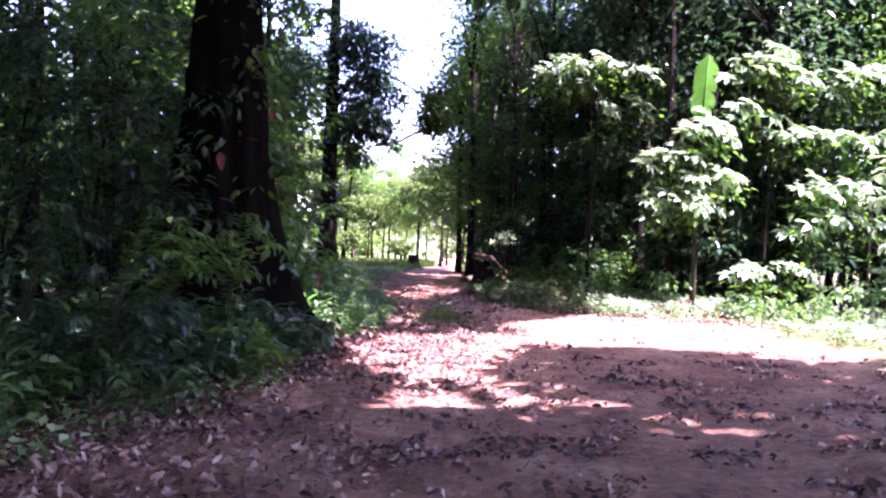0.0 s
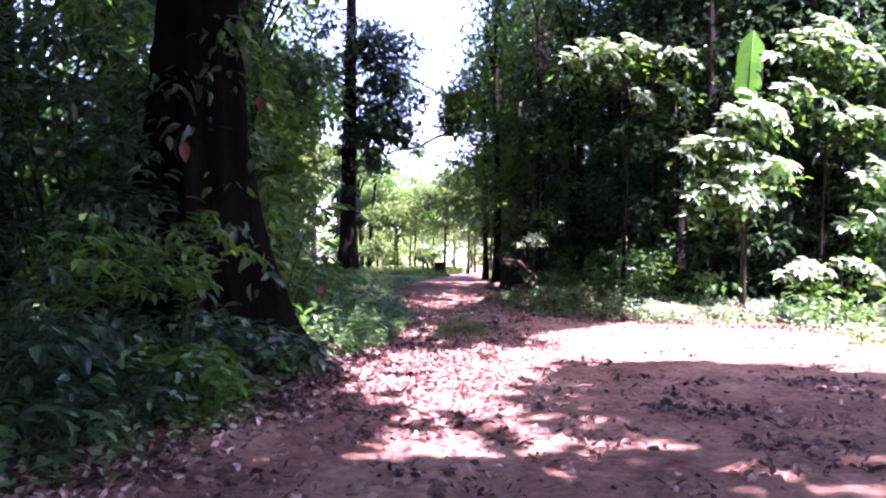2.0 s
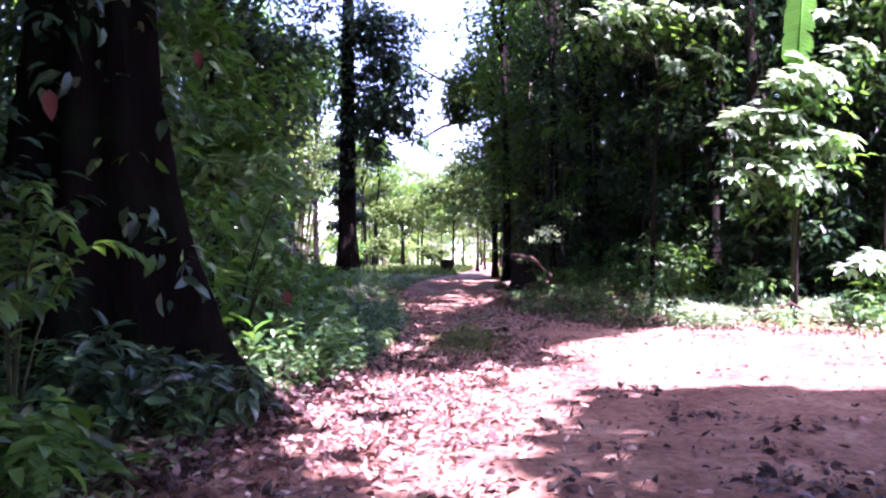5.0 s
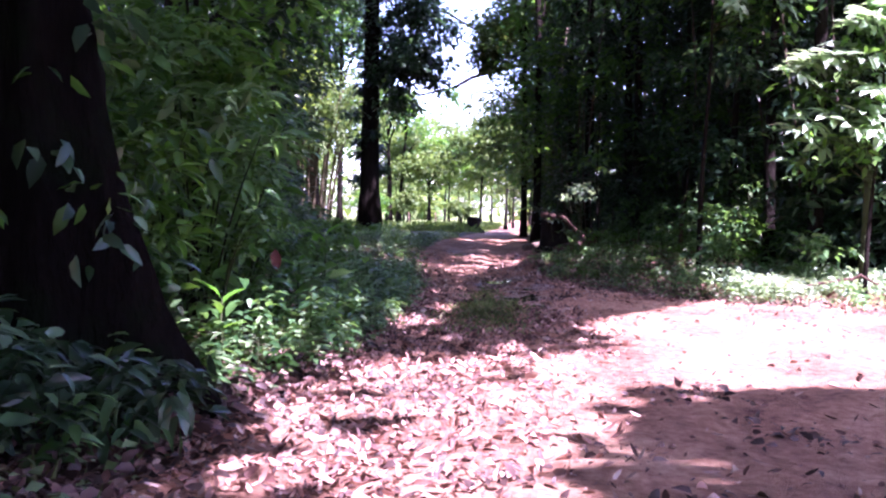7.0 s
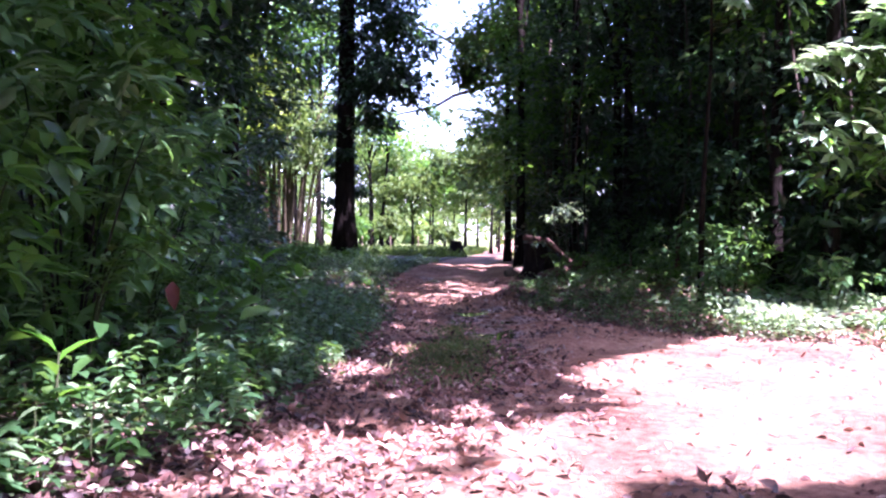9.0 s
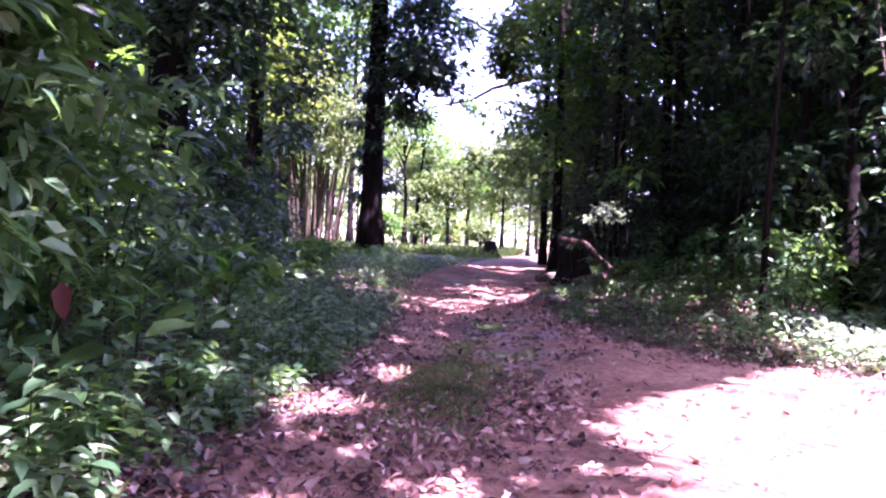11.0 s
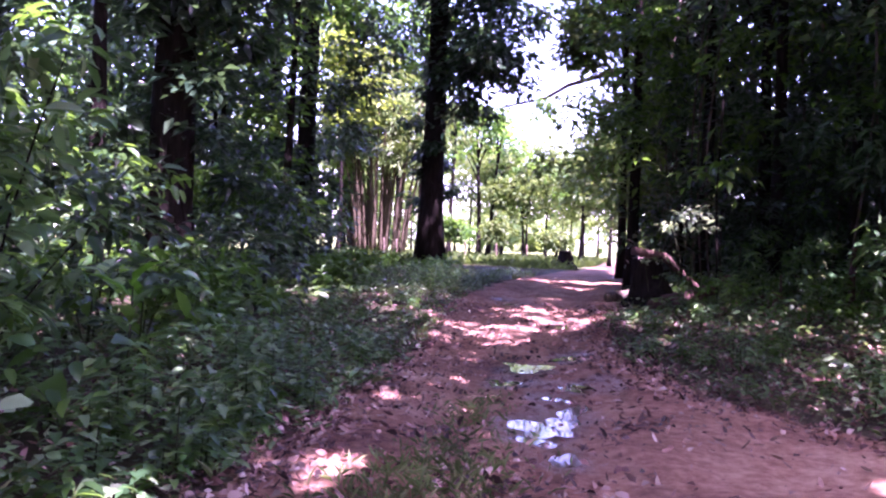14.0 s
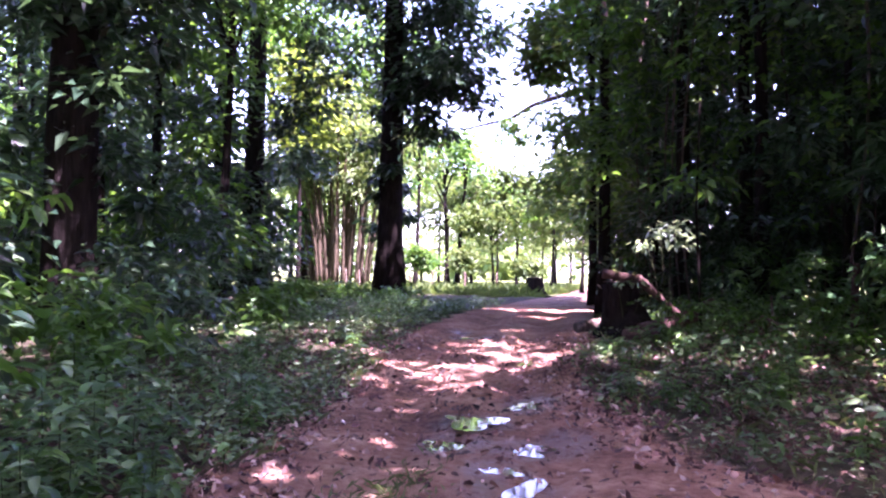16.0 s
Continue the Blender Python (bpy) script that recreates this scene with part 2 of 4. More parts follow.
        grid = [at(0, 0, 0), at(0.3, 0.42, h), at(0.68, 0.36, h - droop * 0.4), at(1, 0, -droop), at(0.68, -0.36, h - droop * 0.4), at(0.3, -0.42, h),
                at(0.3, 0, 0), at(0.68, 0, -droop * 0.4)]
        tri = [(0, 6, 1), (0, 5, 6), (1, 6, 2), (6, 7, 2), (5, 4, 6), (6, 4, 7), (7, 3, 2), (7, 4, 3)]
    else:
        grid = [at(0, 0, 0), at(0.45, 0.5, fold * 0.3), at(1, 0, -droop), at(0.45, -0.5, fold * 0.3)]
        tri = [(0, 2, 1), (0, 3, 2)]
    k = len(grid)
    verts = np.stack(grid, 1).reshape(-1, 3)
    tris = (np.array(tri)[None] + (np.arange(n) * k)[:, None, None]).reshape(-1)
    me = bpy.data.meshes.new(name)
    me.vertices.add(len(verts))
    me.vertices.foreach_set("co", verts.reshape(-1))
    me.loops.add(len(tris))
    me.loops.foreach_set("vertex_index", tris.astype(np.int32))
    me.polygons.add(len(tris) // 3)
    me.polygons.foreach_set("loop_start", np.arange(0, len(tris), 3, dtype=np.int32))
    me.polygons.foreach_set("loop_total", np.full(len(tris) // 3, 3, np.int32))
    me.materials.append(mat)
    me.update(calc_edges=True)
    return me


def part(name, me, parent, label=""):
    ob = new(name, me)
    ob.parent = parent
    return tagged(ob, label)


def thing(name, x, y, label, category, group="", z=None):
    ob = new(name)
    ob.empty_display_size = 0.1
    ob.location = (x, y, float(height(x, y)) if z is None else z)
    return tagged(ob, label, category, group)


# ---- the lie of the land ----
GY = [-400, -40, 0, 6, 12, 24, 28, 31, 35, 40, 50, 60, 90, 200, 600]
GZ = [0.8, 0.5, 0, -.12, -.2, -.25, -.28, -.14, .04, .1, .08, -.03, -.3, -.4, -.4]
LEFT_Y = [-20, 5, 7, 10, 14, 16, 21, 25, 29, 33, 40, 50, 59, 75, 120]
LEFT_X = [-3.6, -2.9, -2.5, -1.8, -1.8, -1.2, -1.3, -1.5, -2.0, -2.6, -2.6, -2.0, -1.3, -1.0, 0]
RIGHT_Y = [-20, 12, 13.5, 17, 20, 22, 22.8, 24.2, 26, 28, 30, 34, 44, 59, 75, 120]
RIGHT_X = [12, 12, 9.5, 8.0, 8.2, 6.5, 4.0, 2.6, 1.8, 1.3, 0.8, 1.2, 1.2, 1.2, 1.8, 4]


def wave(x, y, s, seed=0.0):
    """A smooth uneven field of waves, about -1 to 1."""
    x, y = np.asarray(x, float) / s, np.asarray(y, float) / s
    return (np.sin(x * 1.9 + 1.3 * np.sin(y * 1.1 + seed) + seed) + np.sin(y * 2.3 + 1.7 * np.sin(x * 1.4 + seed * 2) + 2.1)
            + np.sin((x + y) * 1.3 + 1.1 * np.sin((x - y) * 2.1 + seed))) / 3


def off_trail(x, y):
    """Metres from the trail's edge, positive off it."""
    jag = 0.18 * wave(x, y, 0.35, 1.0) + 0.12 * wave(x, y, 0.13, 2.0)
    bare = 1.5 * (np.sqrt(((x - 8.6) / 3.0) ** 2 + ((y - 23.0) / 1.9) ** 2) - 1)
    return np.minimum(np.maximum(np.interp(y, LEFT_Y, LEFT_X) - x, x - np.interp(y, RIGHT_Y, RIGHT_X)), bare) + jag


def lump(x, y, cx, cy, rx, ry, h):
    return h * np.exp(-((x - cx) / rx) ** 2 - ((y - cy) / ry) ** 2)


PUDDLES = [(0.7, 23.6, 0.22, 0.3), (0.62, 22.85, 0.2, 0.3), (0.56, 22.3, 0.16, 0.22), (0.8, 21.8, 0.13, 0.22), (0.04, 26.1, 0.3, 0.24), (-0.02, 25.2, 0.2, 0.22), (0.64, 25.1, 0.22, 0.18), (0.5, 27.7, 0.2, 0.34),
           (-1.65, 35.0, 0.25, 0.35), (-1.1, 33.9, 0.27, 0.29), (0.52, 24.2, 0.13, 0.12), (0.36, 22.8, 0.11, 0.14), (0.3, 31.2, 0.25, 0.4)]


def height(x, y):
    x, y = np.asarray(x, float), np.asarray(y, float)
    d = off_trail(x, y)
    z = np.interp(y - 1.0, GY, GZ) * 0.25 + np.interp(y, GY, GZ) * 0.5 + np.interp(y + 1.0, GY, GZ) * 0.25
    near = np.clip((70 - np.abs(y)) / 30, 0, 1)
    z = z + near * np.clip(d, 0, 3) * np.where((x < 0) & (y > 24), 0.04, 0.08) + 0.03 * wave(x, y, 1.1) + 0.02 * wave(x, y, 0.3, 3.0) + 0.012 * wave(x, y, 0.11, 5.0) - 0.02 * np.abs(wave(x, y, 0.24, 11.0)) * (d < 0.3)
    mid = (np.interp(y, LEFT_Y, LEFT_X) + np.minimum(np.interp(y, RIGHT_Y, RIGHT_X), 2.2)) / 2
    rut = np.clip((y - 19) / 3, 0, 1) * np.clip((48 - y) / 6, 0, 1)
    z = z - 0.065 * rut * (np.exp(-((x - mid - 0.55) / 0.3) ** 2) + np.exp(-((x - mid + 0.75) / 0.3) ** 2))
    z = z + lump(x, y, 0.95, 30.2, 0.35, 0.9, 0.22) + lump(x, y, -0.2, 27.9, 0.45, 0.2, 0.10) + lump(x, y, 0.0, 19.8, 0.7, 1.6, 0.06)
    for cx, cy, rx, ry in PUDDLES:
        z = z + lump(x, y, cx, cy, rx * 1.3, ry * 1.3, -0.045)
    z = z + lump(x, y, 1.9, 34.0, 0.9, 1.2, 0.12)
    return z


def axis(a, b, step, far):
    core = list(np.arange(a, b, step))
    out, s, p = [], step, b
    while p < far:
        out.append(p)
        s *= 1.35
        p += s
    low, s, p = [], step, a
    while p > -far:
        s *= 1.35
        p -= s
        low.append(p)
    return np.array(low[::-1] + core + out)


def build_ground():
    xs, ys = axis(-7, 9, 0.09, 600), axis(3, 42, 0.09, 600)
    X, Y = np.meshgrid(xs, ys)
    Z = height(X, Y)
    w, h = len(xs), len(ys)
    idx = np.arange(w * h).reshape(h, w)
    quads = np.stack([idx[:-1, :-1], idx[:-1, 1:], idx[1:, 1:], idx[1:, :-1]], -1).reshape(-1, 4)
    me = bpy.data.meshes.new("ground")
    me.from_pydata(np.stack([X, Y, Z], -1).reshape(-1, 3).tolist(), [], quads.tolist())
    me.polygons.foreach_set("use_smooth", [True] * len(me.polygons))
    a = me.attributes.new("trail", "FLOAT", "POINT")
    a.data.foreach_set("value", np.clip(0.5 - off_trail(X, Y) / 0.9, 0, 1).reshape(-1))
    a = me.attributes.new("meadow", "FLOAT", "POINT")
    m = np.clip((Y - 55) / 6 + 0.4 * wave(X, Y, 1.3), 0, 1) * np.clip(off_trail(X, Y) * 1.5, 0, 1)
    m = np.maximum(m, 0.7 * np.clip(X - 6.8 + wave(X, Y, 0.6), 0, 1) * np.clip((Y - 12) / 2, 0, 1) * np.clip((26 - Y) / 2, 0, 1))
    a.data.foreach_set("value", m.reshape(-1))
    a = me.attributes.new("wet", "FLOAT", "POINT")
    wet, far_off = np.zeros(X.shape), np.where(Y > 30, 0.6, 1.0)
    for cx, cy, rx, ry in PUDDLES:
        wet = np.maximum(wet, np.exp(-((X - cx) / (rx + 0.22)) ** 2 - ((Y - cy) / (ry + 0.35)) ** 2))
    a.data.foreach_set("value", np.maximum(wet * far_off, 0.8 * lump(X, Y, 1.05, 25.5, 0.45, 0.7, 1)).reshape(-1))
    me.materials.append(M_GROUND)
    return tagged(new("ground", me), "reddish dirt trail and leaf-strewn forest floor", "ground", kind="structure")


build_ground()

# ---- gaps in the crowns, given where their light falls on the ground ----
GAP = [(1.2, 19.2), (2.7, 21.8), (4.3, 23.0), (4.2, 29.8), (13, 30), (14, 14.5), (8.5, 14.2), (6.2, 13.5), (4.4, 14.5), (3.0, 14.8), (1.5, 14.3), (1.3, 12.4),
       (0.9, 10.3), (-0.3, 9.9), (-0.9, 10.9), (-1.5, 11.9), (-1.65, 13.2), (-1.55, 15.8), (0.9, 16.7), (1.4, 17.6)]
SPOTS = [(2.6, 29.6, 1.7, 0.9), (-0.1, 9.35, 1.1, 0.45), (0.0, 8.75, 0.85, 0.3), (1.3, 8.8, 0.5, 0.25), (3.9, 26.0, 0.5, 0.35), (4.6, 24.7, 0.5, 0.4), (3.4, 26.9, 0.3, 0.2), (4.9, 25.5, 0.4, 0.3), (6.2, 30.0, 0.8, 0.8), (5.0, 12.6, 0.4, 0.2), (-3.0, 31.3, 0.9, 0.5), (-1.8, 30.4, 1.5, 0.35), (1.0, 30.3, 0.5, 0.6),
         (0.2, 31.6, 0.7, 0.25), (-0.6, 33.0, 1.0, 0.25), (-0.9, 35.5, 0.8, 0.3), (-0.6, 39.5, 1.4, 0.4), (-0.8, 43.2, 2.2, 1.0), (1.9, 35.1, 1.0, 0.75), (3.1, 33.6, 0.6, 0.35), (5.0, 30.0, 0.5, 0.5), (6.2, 31.6, 0.5, 0.4), (4.6, 34.8, 0.4, 0.4), (4.6, 33.0, 0.6, 0.4), (-1.1, 18.9, 0.9, 0.7), (-1.9, 18.4, 0.9, 0.4), (-0.6, 18.0, 0.5, 0.3), (0.3, 17.3, 0.5, 0.35), (-0.6, 20.6, 0.55, 0.4), (-2.4, 20.4, 0.4, 0.4), (-2.0, 17.2, 0.4, 0.3),
         (-2.4, 15.7, 0.8, 0.85), (-4.4, 18.2, 0.45, 0.4), (-2.6, 14.3, 0.45, 0.5), (-2.0, 16.6, 0.45, 0.4), (-14.5, 25.0, 2.2, 1.6), (-17.5, 28.0, 2.2, 1.6), (-11.3, 21.5, 1.2, 1.0), (-9.0, 19.0, 0.7, 0.7), (-2.15, 14.3, 0.45, 0.5), (-3.4, 16.8, 0.4, 0.4), (-0.8, 24.3, 0.4, 0.2), (3.6, 24.4, 0.6, 0.2), (-3.6, 18.2, 0.5, 0.5)]


FLECKS = random.Random(5)
SPOTS += [(FLECKS.uniform(-5.0, -1.2), FLECKS.uniform(14.5, 25), FLECKS.uniform(0.12, 0.38), FLECKS.uniform(0.12, 0.32)) for _ in range(34)]
SPOTS += [(FLECKS.uniform(-1.2, 1.0), FLECKS.uniform(19, 31), FLECKS.uniform(0.12, 0.45), FLECKS.uniform(0.06, 0.16)) for _ in range(16)]
SPOTS += [(FLECKS.uniform(2.2, 7.5), FLECKS.uniform(25.5, 36), FLECKS.uniform(0.12, 0.34), FLECKS.uniform(0.1, 0.26)) for _ in range(30)]


def in_gap(x, y, spots_only=False):
    inside = np.zeros(x.shape, bool)
    x2 = x + 0.25 * wave(x, y, 0.4, 4.0)
    y2 = y + 0.25 * wave(y, x, 0.4, 6.0)
    for (ax, ay), (bx, by) in () if spots_only else zip(GAP, GAP[1:] + GAP[:1]):
        cross = (ay > y2) != (by > y2)
        inside ^= cross & (x2 < (bx - ax) * (y2 - ay) / (by - ay + 1e-12) + ax)
    dap = (x2 < 1.3) & (wave(x, y, 0.3, 8.0) > 0.68)
    inside &= ~dap
    for cx, cy, rx, ry in SPOTS:
        inside |= ((x2 - cx) / rx) ** 2 + ((y2 - cy) / ry) ** 2 < 1
    return inside | (y2 > np.where(x2 > -6, np.where(x2 > 0, 53, 62), 56) + 2 * wave(x, y, 2.0)) & (x2 > -16) & (x2 < 6)


def lets_sun(p, spots_only=False):
    """True for a leaf that would stand in one of the gaps."""
    h = p[:, 2]
    return in_gap(p[:, 0] - SHIFT[0] * h, p[:, 1] - SHIFT[1] * h, spots_only)


# ---- trees ----
def ball(n, thin=0.6):
    v = unit(rng.standard_normal((n, 3)))
    return v * (thin + (1 - thin) * rng.random((n, 1)))


def foliage(name, clumps, per, size, mat, spread=1.0, flat=0.6, gap=True, origin=(0, 0, 0), full=False, hang=0.3, ratio=0.5):
    """Leaves in clumps (x, y, z, r): each clump a loose spray round its centre."""
    c = np.asarray(clumps, float)
    c = np.repeat(c, per, 0)
    off = rng.standard_normal((len(c), 3)) * 0.5
    pos = c[:, :3] + off * c[:, 3:4] * np.array([spread, spread, flat])
    way = unit(off * np.array([1, 1, 0.3]) + rng.standard_normal((len(c), 3)) * np.array([0.6, 0.6, 0.28]) + np.array([0, 0, -hang * 0.55]))
    up = np.array([0, 0, 1.0]) + rng.standard_normal((len(c), 3)) * 0.38
    length = size * rng.uniform(0.6, 1.35, len(c))
    keep = ~lets_sun(pos, gap == "spots") if gap else np.ones(len(c), bool)
    keep &= pos[:, 2] > height(pos[:, 0], pos[:, 1]) + 0.05
    pos, way, up, length = pos[keep], way[keep], up[keep], length[keep]
    return leaves(name, pos - np.asarray(origin), way, up, length, length * ratio, mat, full)


def trunk_path(h, lean=(0, 0), wob=0.15, steps=12):
    t = np.linspace(0, 1, steps)
    return np.stack([lean[0] * t + wob * np.sin(t * 5 + rng.random() * 6) * t, lean[1] * t + wob * np.sin(t * 4 + rng.random() * 6) * t, t * h - 0.15], 1)


def tree(x, y, h, r, clumps, per, size, mat, label, bark=None, lean=(0, 0), limbs=5, flare=1.7, group="forest trees", low=0.45, sides=12, hang=0.3, gap=True, ratio=0.5):
    """clumps: (dx, dy, z, radius) round the foot. Limbs run from the trunk to the largest clumps."""
    ob = thing("tree", x, y, label, "tree", group)
    z0 = ob.location.z
    path = trunk_path(h, lean)
    t = np.linspace(0, 1, len(path))
    g = tube(Geo(), path, r * (1 - 0.75 * t) * (1 + (flare - 1) * np.exp(-t * h / 0.7)), sides, 0.04)
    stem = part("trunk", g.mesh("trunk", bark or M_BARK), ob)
    for dx, dy, cz, cr in sorted((c for c in clumps if math.hypot(c[0], c[1]) < 6), key=lambda c: -c[3])[:limbs]:
        s = float(np.clip((cz * 0.75) / h, 0.15, 0.9))
        a = np.array([np.interp(s, t, path[:, k]) for k in range(3)])
        b = np.array([dx, dy, cz])
        u = np.linspace(0, 1, 6)[:, None]
        p = a + (b - a) * u + np.array([0, 0, 0.12]) * np.sin(u * np.pi) * np.linalg.norm(b - a) + rng.standard_normal((6, 3)) * 0.04 * np.linalg.norm(b - a) * u * (1 - u)
        part("limb", tube(Geo(), p, r * 0.32 * (1 - 0.85 * u[:, 0]) + 0.012, 6, 0.03).mesh("limb", bark or M_BARK), stem)
    cl = np.asarray(clumps, float) + np.array([x, y, z0, 0])
    part("crown", foliage("crown", cl, per, size, mat, origin=(x, y, z0), hang=hang, gap=gap, ratio=ratio), ob)
    return ob


def crown(n, cx, cy, cz, rx, ry, rz, r, thin=0.3):
    b = ball(n, thin)
    return [(cx + b[i, 0] * rx, cy + b[i, 1] * ry, cz + b[i, 2] * rz, r * rng.uniform(0.7, 1.3)) for i in range(n)]


def column(n, z0, z1, w, r):
    return [(rng.normal() * w, rng.normal() * w, rng.uniform(z0, z1), r * rng.uniform(0.6, 1.3)) for _ in range(n)]


def giant_tree(x, y):
    """The great trunk with a buttress that sweeps down towards the trail."""
    ob = thing("giant_tree", x, y, "huge dark buttressed tree trunk beside the trail", "tree")
    sides = 44
    zz = np.concatenate([np.linspace(-0.3, 5, 22), np.linspace(5.6, 17, 12)])
    ang = np.linspace(0, 2 * np.pi, sides, endpoint=False)
    butt = [(-0.16, 1.75, 0.32), (1.15, 1.1, 0.35), (2.2, 1.5, 0.35), (3.15, 2.3, 0.38), (4.0, 1.9, 0.36), (4.8, 1.4, 0.32), (5.5, 1.0, 0.28)]
    v = []
    for z in zz:
        base = 0.5 - 0.01 * max(z, 0)
        rad = np.full(sides, base) + 0.03 * np.sin(ang * 9 + z * 0.7) + 0.02 * rng.standard_normal(sides)
        for a0, ln, wd in butt:
            d = np.angle(np.exp(1j * (ang - a0)))
            rad += (ln - 0.35) * np.exp(-(d / wd) ** 2) * np.exp(-max(z, 0) / 1.8) + 0.04 * np.exp(-(d / wd) ** 2) * np.exp(-max(z, 0) / 3.5)
        v.append(np.stack([np.cos(ang) * rad, np.sin(ang) * rad, np.full(sides, z)], 1))
    f = [(i * sides + j, i * sides + (j + 1) % sides, (i + 1) * sides + (j + 1) % sides, (i + 1) * sides + j) for i in range(len(zz) - 1) for j in range(sides)]
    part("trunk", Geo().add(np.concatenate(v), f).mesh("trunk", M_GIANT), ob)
    cl = np.array(crown(70, -1, -1, 14, 8, 8, 4, 1.7)) + np.array([x, y, 0, 0])
    cl = np.concatenate([cl, np.array(crown(40, 3.2, -4.2, 13, 4, 4, 2.5, 1.6)) + np.array([x, y, 0, 0])])
    part("crown", foliage("crown", cl, 70, 0.5, M_SHADE, origin=ob.location), ob)
    cl = []
    for k in range(60):
        a0, h0 = rng.uniform(4.2, 7.0), 0.3 + 6.5 * rng.random()
        r0 = 0.62 + 1.2 * math.exp(-h0 / 1.4)
        cl.append((x + math.cos(a0) * r0, y + math.sin(a0) * r0, h0, 0.3))
    part("leaves", foliage("leaves", cl[:50], 9, 0.21, M_SHADE, origin=ob.location, full=True, hang=1.0), ob, "climbing vine with shade-coloured leaves")
    part("leaves", foliage("leaves", cl[50:], 9, 0.2, M_LEAF, origin=ob.location, full=True, hang=1.0), ob, "climbing broad-leaved vine")
    return ob


giant_tree(-3.62, 13.5)

BIG = "tall dark tree with leafy side sprays beside the trail"
tree(-6.85, 48.4, 26, 0.52, crown(66, 1.8, 0, 10.5, 2.3, 2.3, 5.5, 1.0) + crown(14, -1.4, 0, 13, 1.6, 2.0, 4.5, 1.0) + crown(30, 0, 0, 23, 4, 4, 3, 1.6) + column(14, 2.5, 9, 0.7, 0.5),
     110, 0.34, M_SHADE, BIG, limbs=10, flare=1.45, sides=16, hang=0.6)
tree(-8.2, 31.0, 22, 0.5, crown(22, 1.5, 0, 7.5, 1.8, 1.6, 3, 0.9) + crown(44, 0, 0, 16, 6, 6, 4, 1.8) + column(16, 0.5, 8, 0.7, 0.55), 90, 0.32, M_SHADE, "thick dark tree trunk hung with climbers", limbs=8, flare=1.3)
tree(-12.1, 47.4, 25, 0.46, crown(16, 2.2, 0, 8, 1.2, 1.5, 4, 0.9) + crown(40, 0, 0, 18, 6, 6, 4, 1.8) + column(18, 0.5, 5, 0.8, 0.6), 90, 0.32, M_SHADE, "straight tree with a reddish dark trunk and climbers", limbs=8, flare=1.2)
tree(-4.3, 19.2, 10, 0.07, column(34, 1.8, 9.5, 0.75, 0.65), 60, 0.26, M_LEAF, "slender young tree leafy from top to foot", limbs=6, flare=1.3, sides=8, gap="spots")
tree(-9.2, 18.2, 20, 0.22, crown(30, 0, 0, 12, 4, 4, 6, 1.5), 80, 0.35, M_SHADE, "slender dark tree in the forest shade", limbs=6)

# forest wall on the right of the trail
WALL_Y, WALL_X = [26, 30, 33, 36, 40, 60], [6.6, 6.3, 6.1, 4.2, 2.6, 2.8]
for k in range(46):
    u = rng.random()
    if k < 20:
        y = 27 + 33 * (k + rng.random()) / 20
        x = float(np.interp(y, WALL_Y, WALL_X)) + rng.random() * 1.5
    else:
        y, x = rng.uniform(26, 60), 0
        x = float(np.interp(y, WALL_Y, WALL_X)) + 1.6 + rng.random() * 9
    hh = rng.uniform(13, 19)
    tree(x, y, hh, rng.uniform(0.07, 0.2), column(22, 1.2, 8, 1.0, 0.8) + crown(34, 0, 0, hh * 0.72, 2.4, 2.4, hh * 0.25, 1.2), 64, 0.26 if y < 45 else 0.34, M_SHADE if rng.random() < 0.75 else M_LEAF,
         "slender tree in the shaded forest wall", limbs=5, flare=1.3, sides=8, gap="spots")
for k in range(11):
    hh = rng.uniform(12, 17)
    tree(8.5 + k * 0.75 + rng.random(), rng.uniform(27, 33), hh, rng.uniform(0.08, 0.18), column(20, 1.2, 8, 1.1, 0.9) + crown(26, 0, 0, hh * 0.7, 2.6, 2.6, hh * 0.28, 1.3), 56, 0.3, M_SHADE,
         "slender tree in the shaded forest wall", limbs=5, flare=1.3, sides=8, gap="spots")
def liana(x, y, h):
    u = np.linspace(0, 1, 12)
    p = np.stack([x + 0.25 * np.sin(u * 4 + x), y + 0.15 * np.sin(u * 6 + y), float(height(x, y)) - 0.05 + u * h], 1)
    tagged(new("liana", tube(Geo(), p, 0.022 + 0.012 * np.sin(u * 9 + x) ** 2, 6, 0.05).mesh("liana", M_POLE)), "thin pale liana stem hanging in the forest wall", "liana", "lianas in the forest wall")


for k in range(26):
    y = rng.uniform(27, 50)
    liana(float(np.interp(y, WALL_Y, WALL_X)) + rng.uniform(-0.5, 2.0), y, rng.uniform(5, 11))
tree(1.3, 39.6, 17, 0.17, column(30, 3, 9, 1.1, 0.8) + crown(20, 0, 0, 12, 2.2, 2.2, 4, 1.2), 80, 0.28, M_LEAF, "straight dark tree at the edge of the trail", flare=1.4)
tree(0.9, 47, 16, 0.16, column(30, 2.5, 8, 1.2, 0.9) + crown(24, 0.2, 0, 11, 2.2, 2.2, 4, 1.2) + crown(22, -1.7, 0, 9.0, 0.9, 1.5, 2.6, 0.8), 90, 0.3, M_BRIGHT, "leafy sunlit tree at the edge of the trail", flare=1.4)
tree(2.0, 53, 15, 0.16, column(34, 1.5, 8, 1.5, 1.0) + crown(24, 0, 0, 11, 2.6, 2.6, 4, 1.3), 90, 0.3, M_BRIGHT, "leafy sunlit tree at the edge of the trail", flare=1.4)

# forest on the left
for k in range(42):
    y = rng.uniform(8, 62)
    x = -rng.uniform(7.5, 26) - (4 if y > 50 else 0) - (4 if y < 16 else 0)
    if y > 47 and x > -20:
        x -= 14
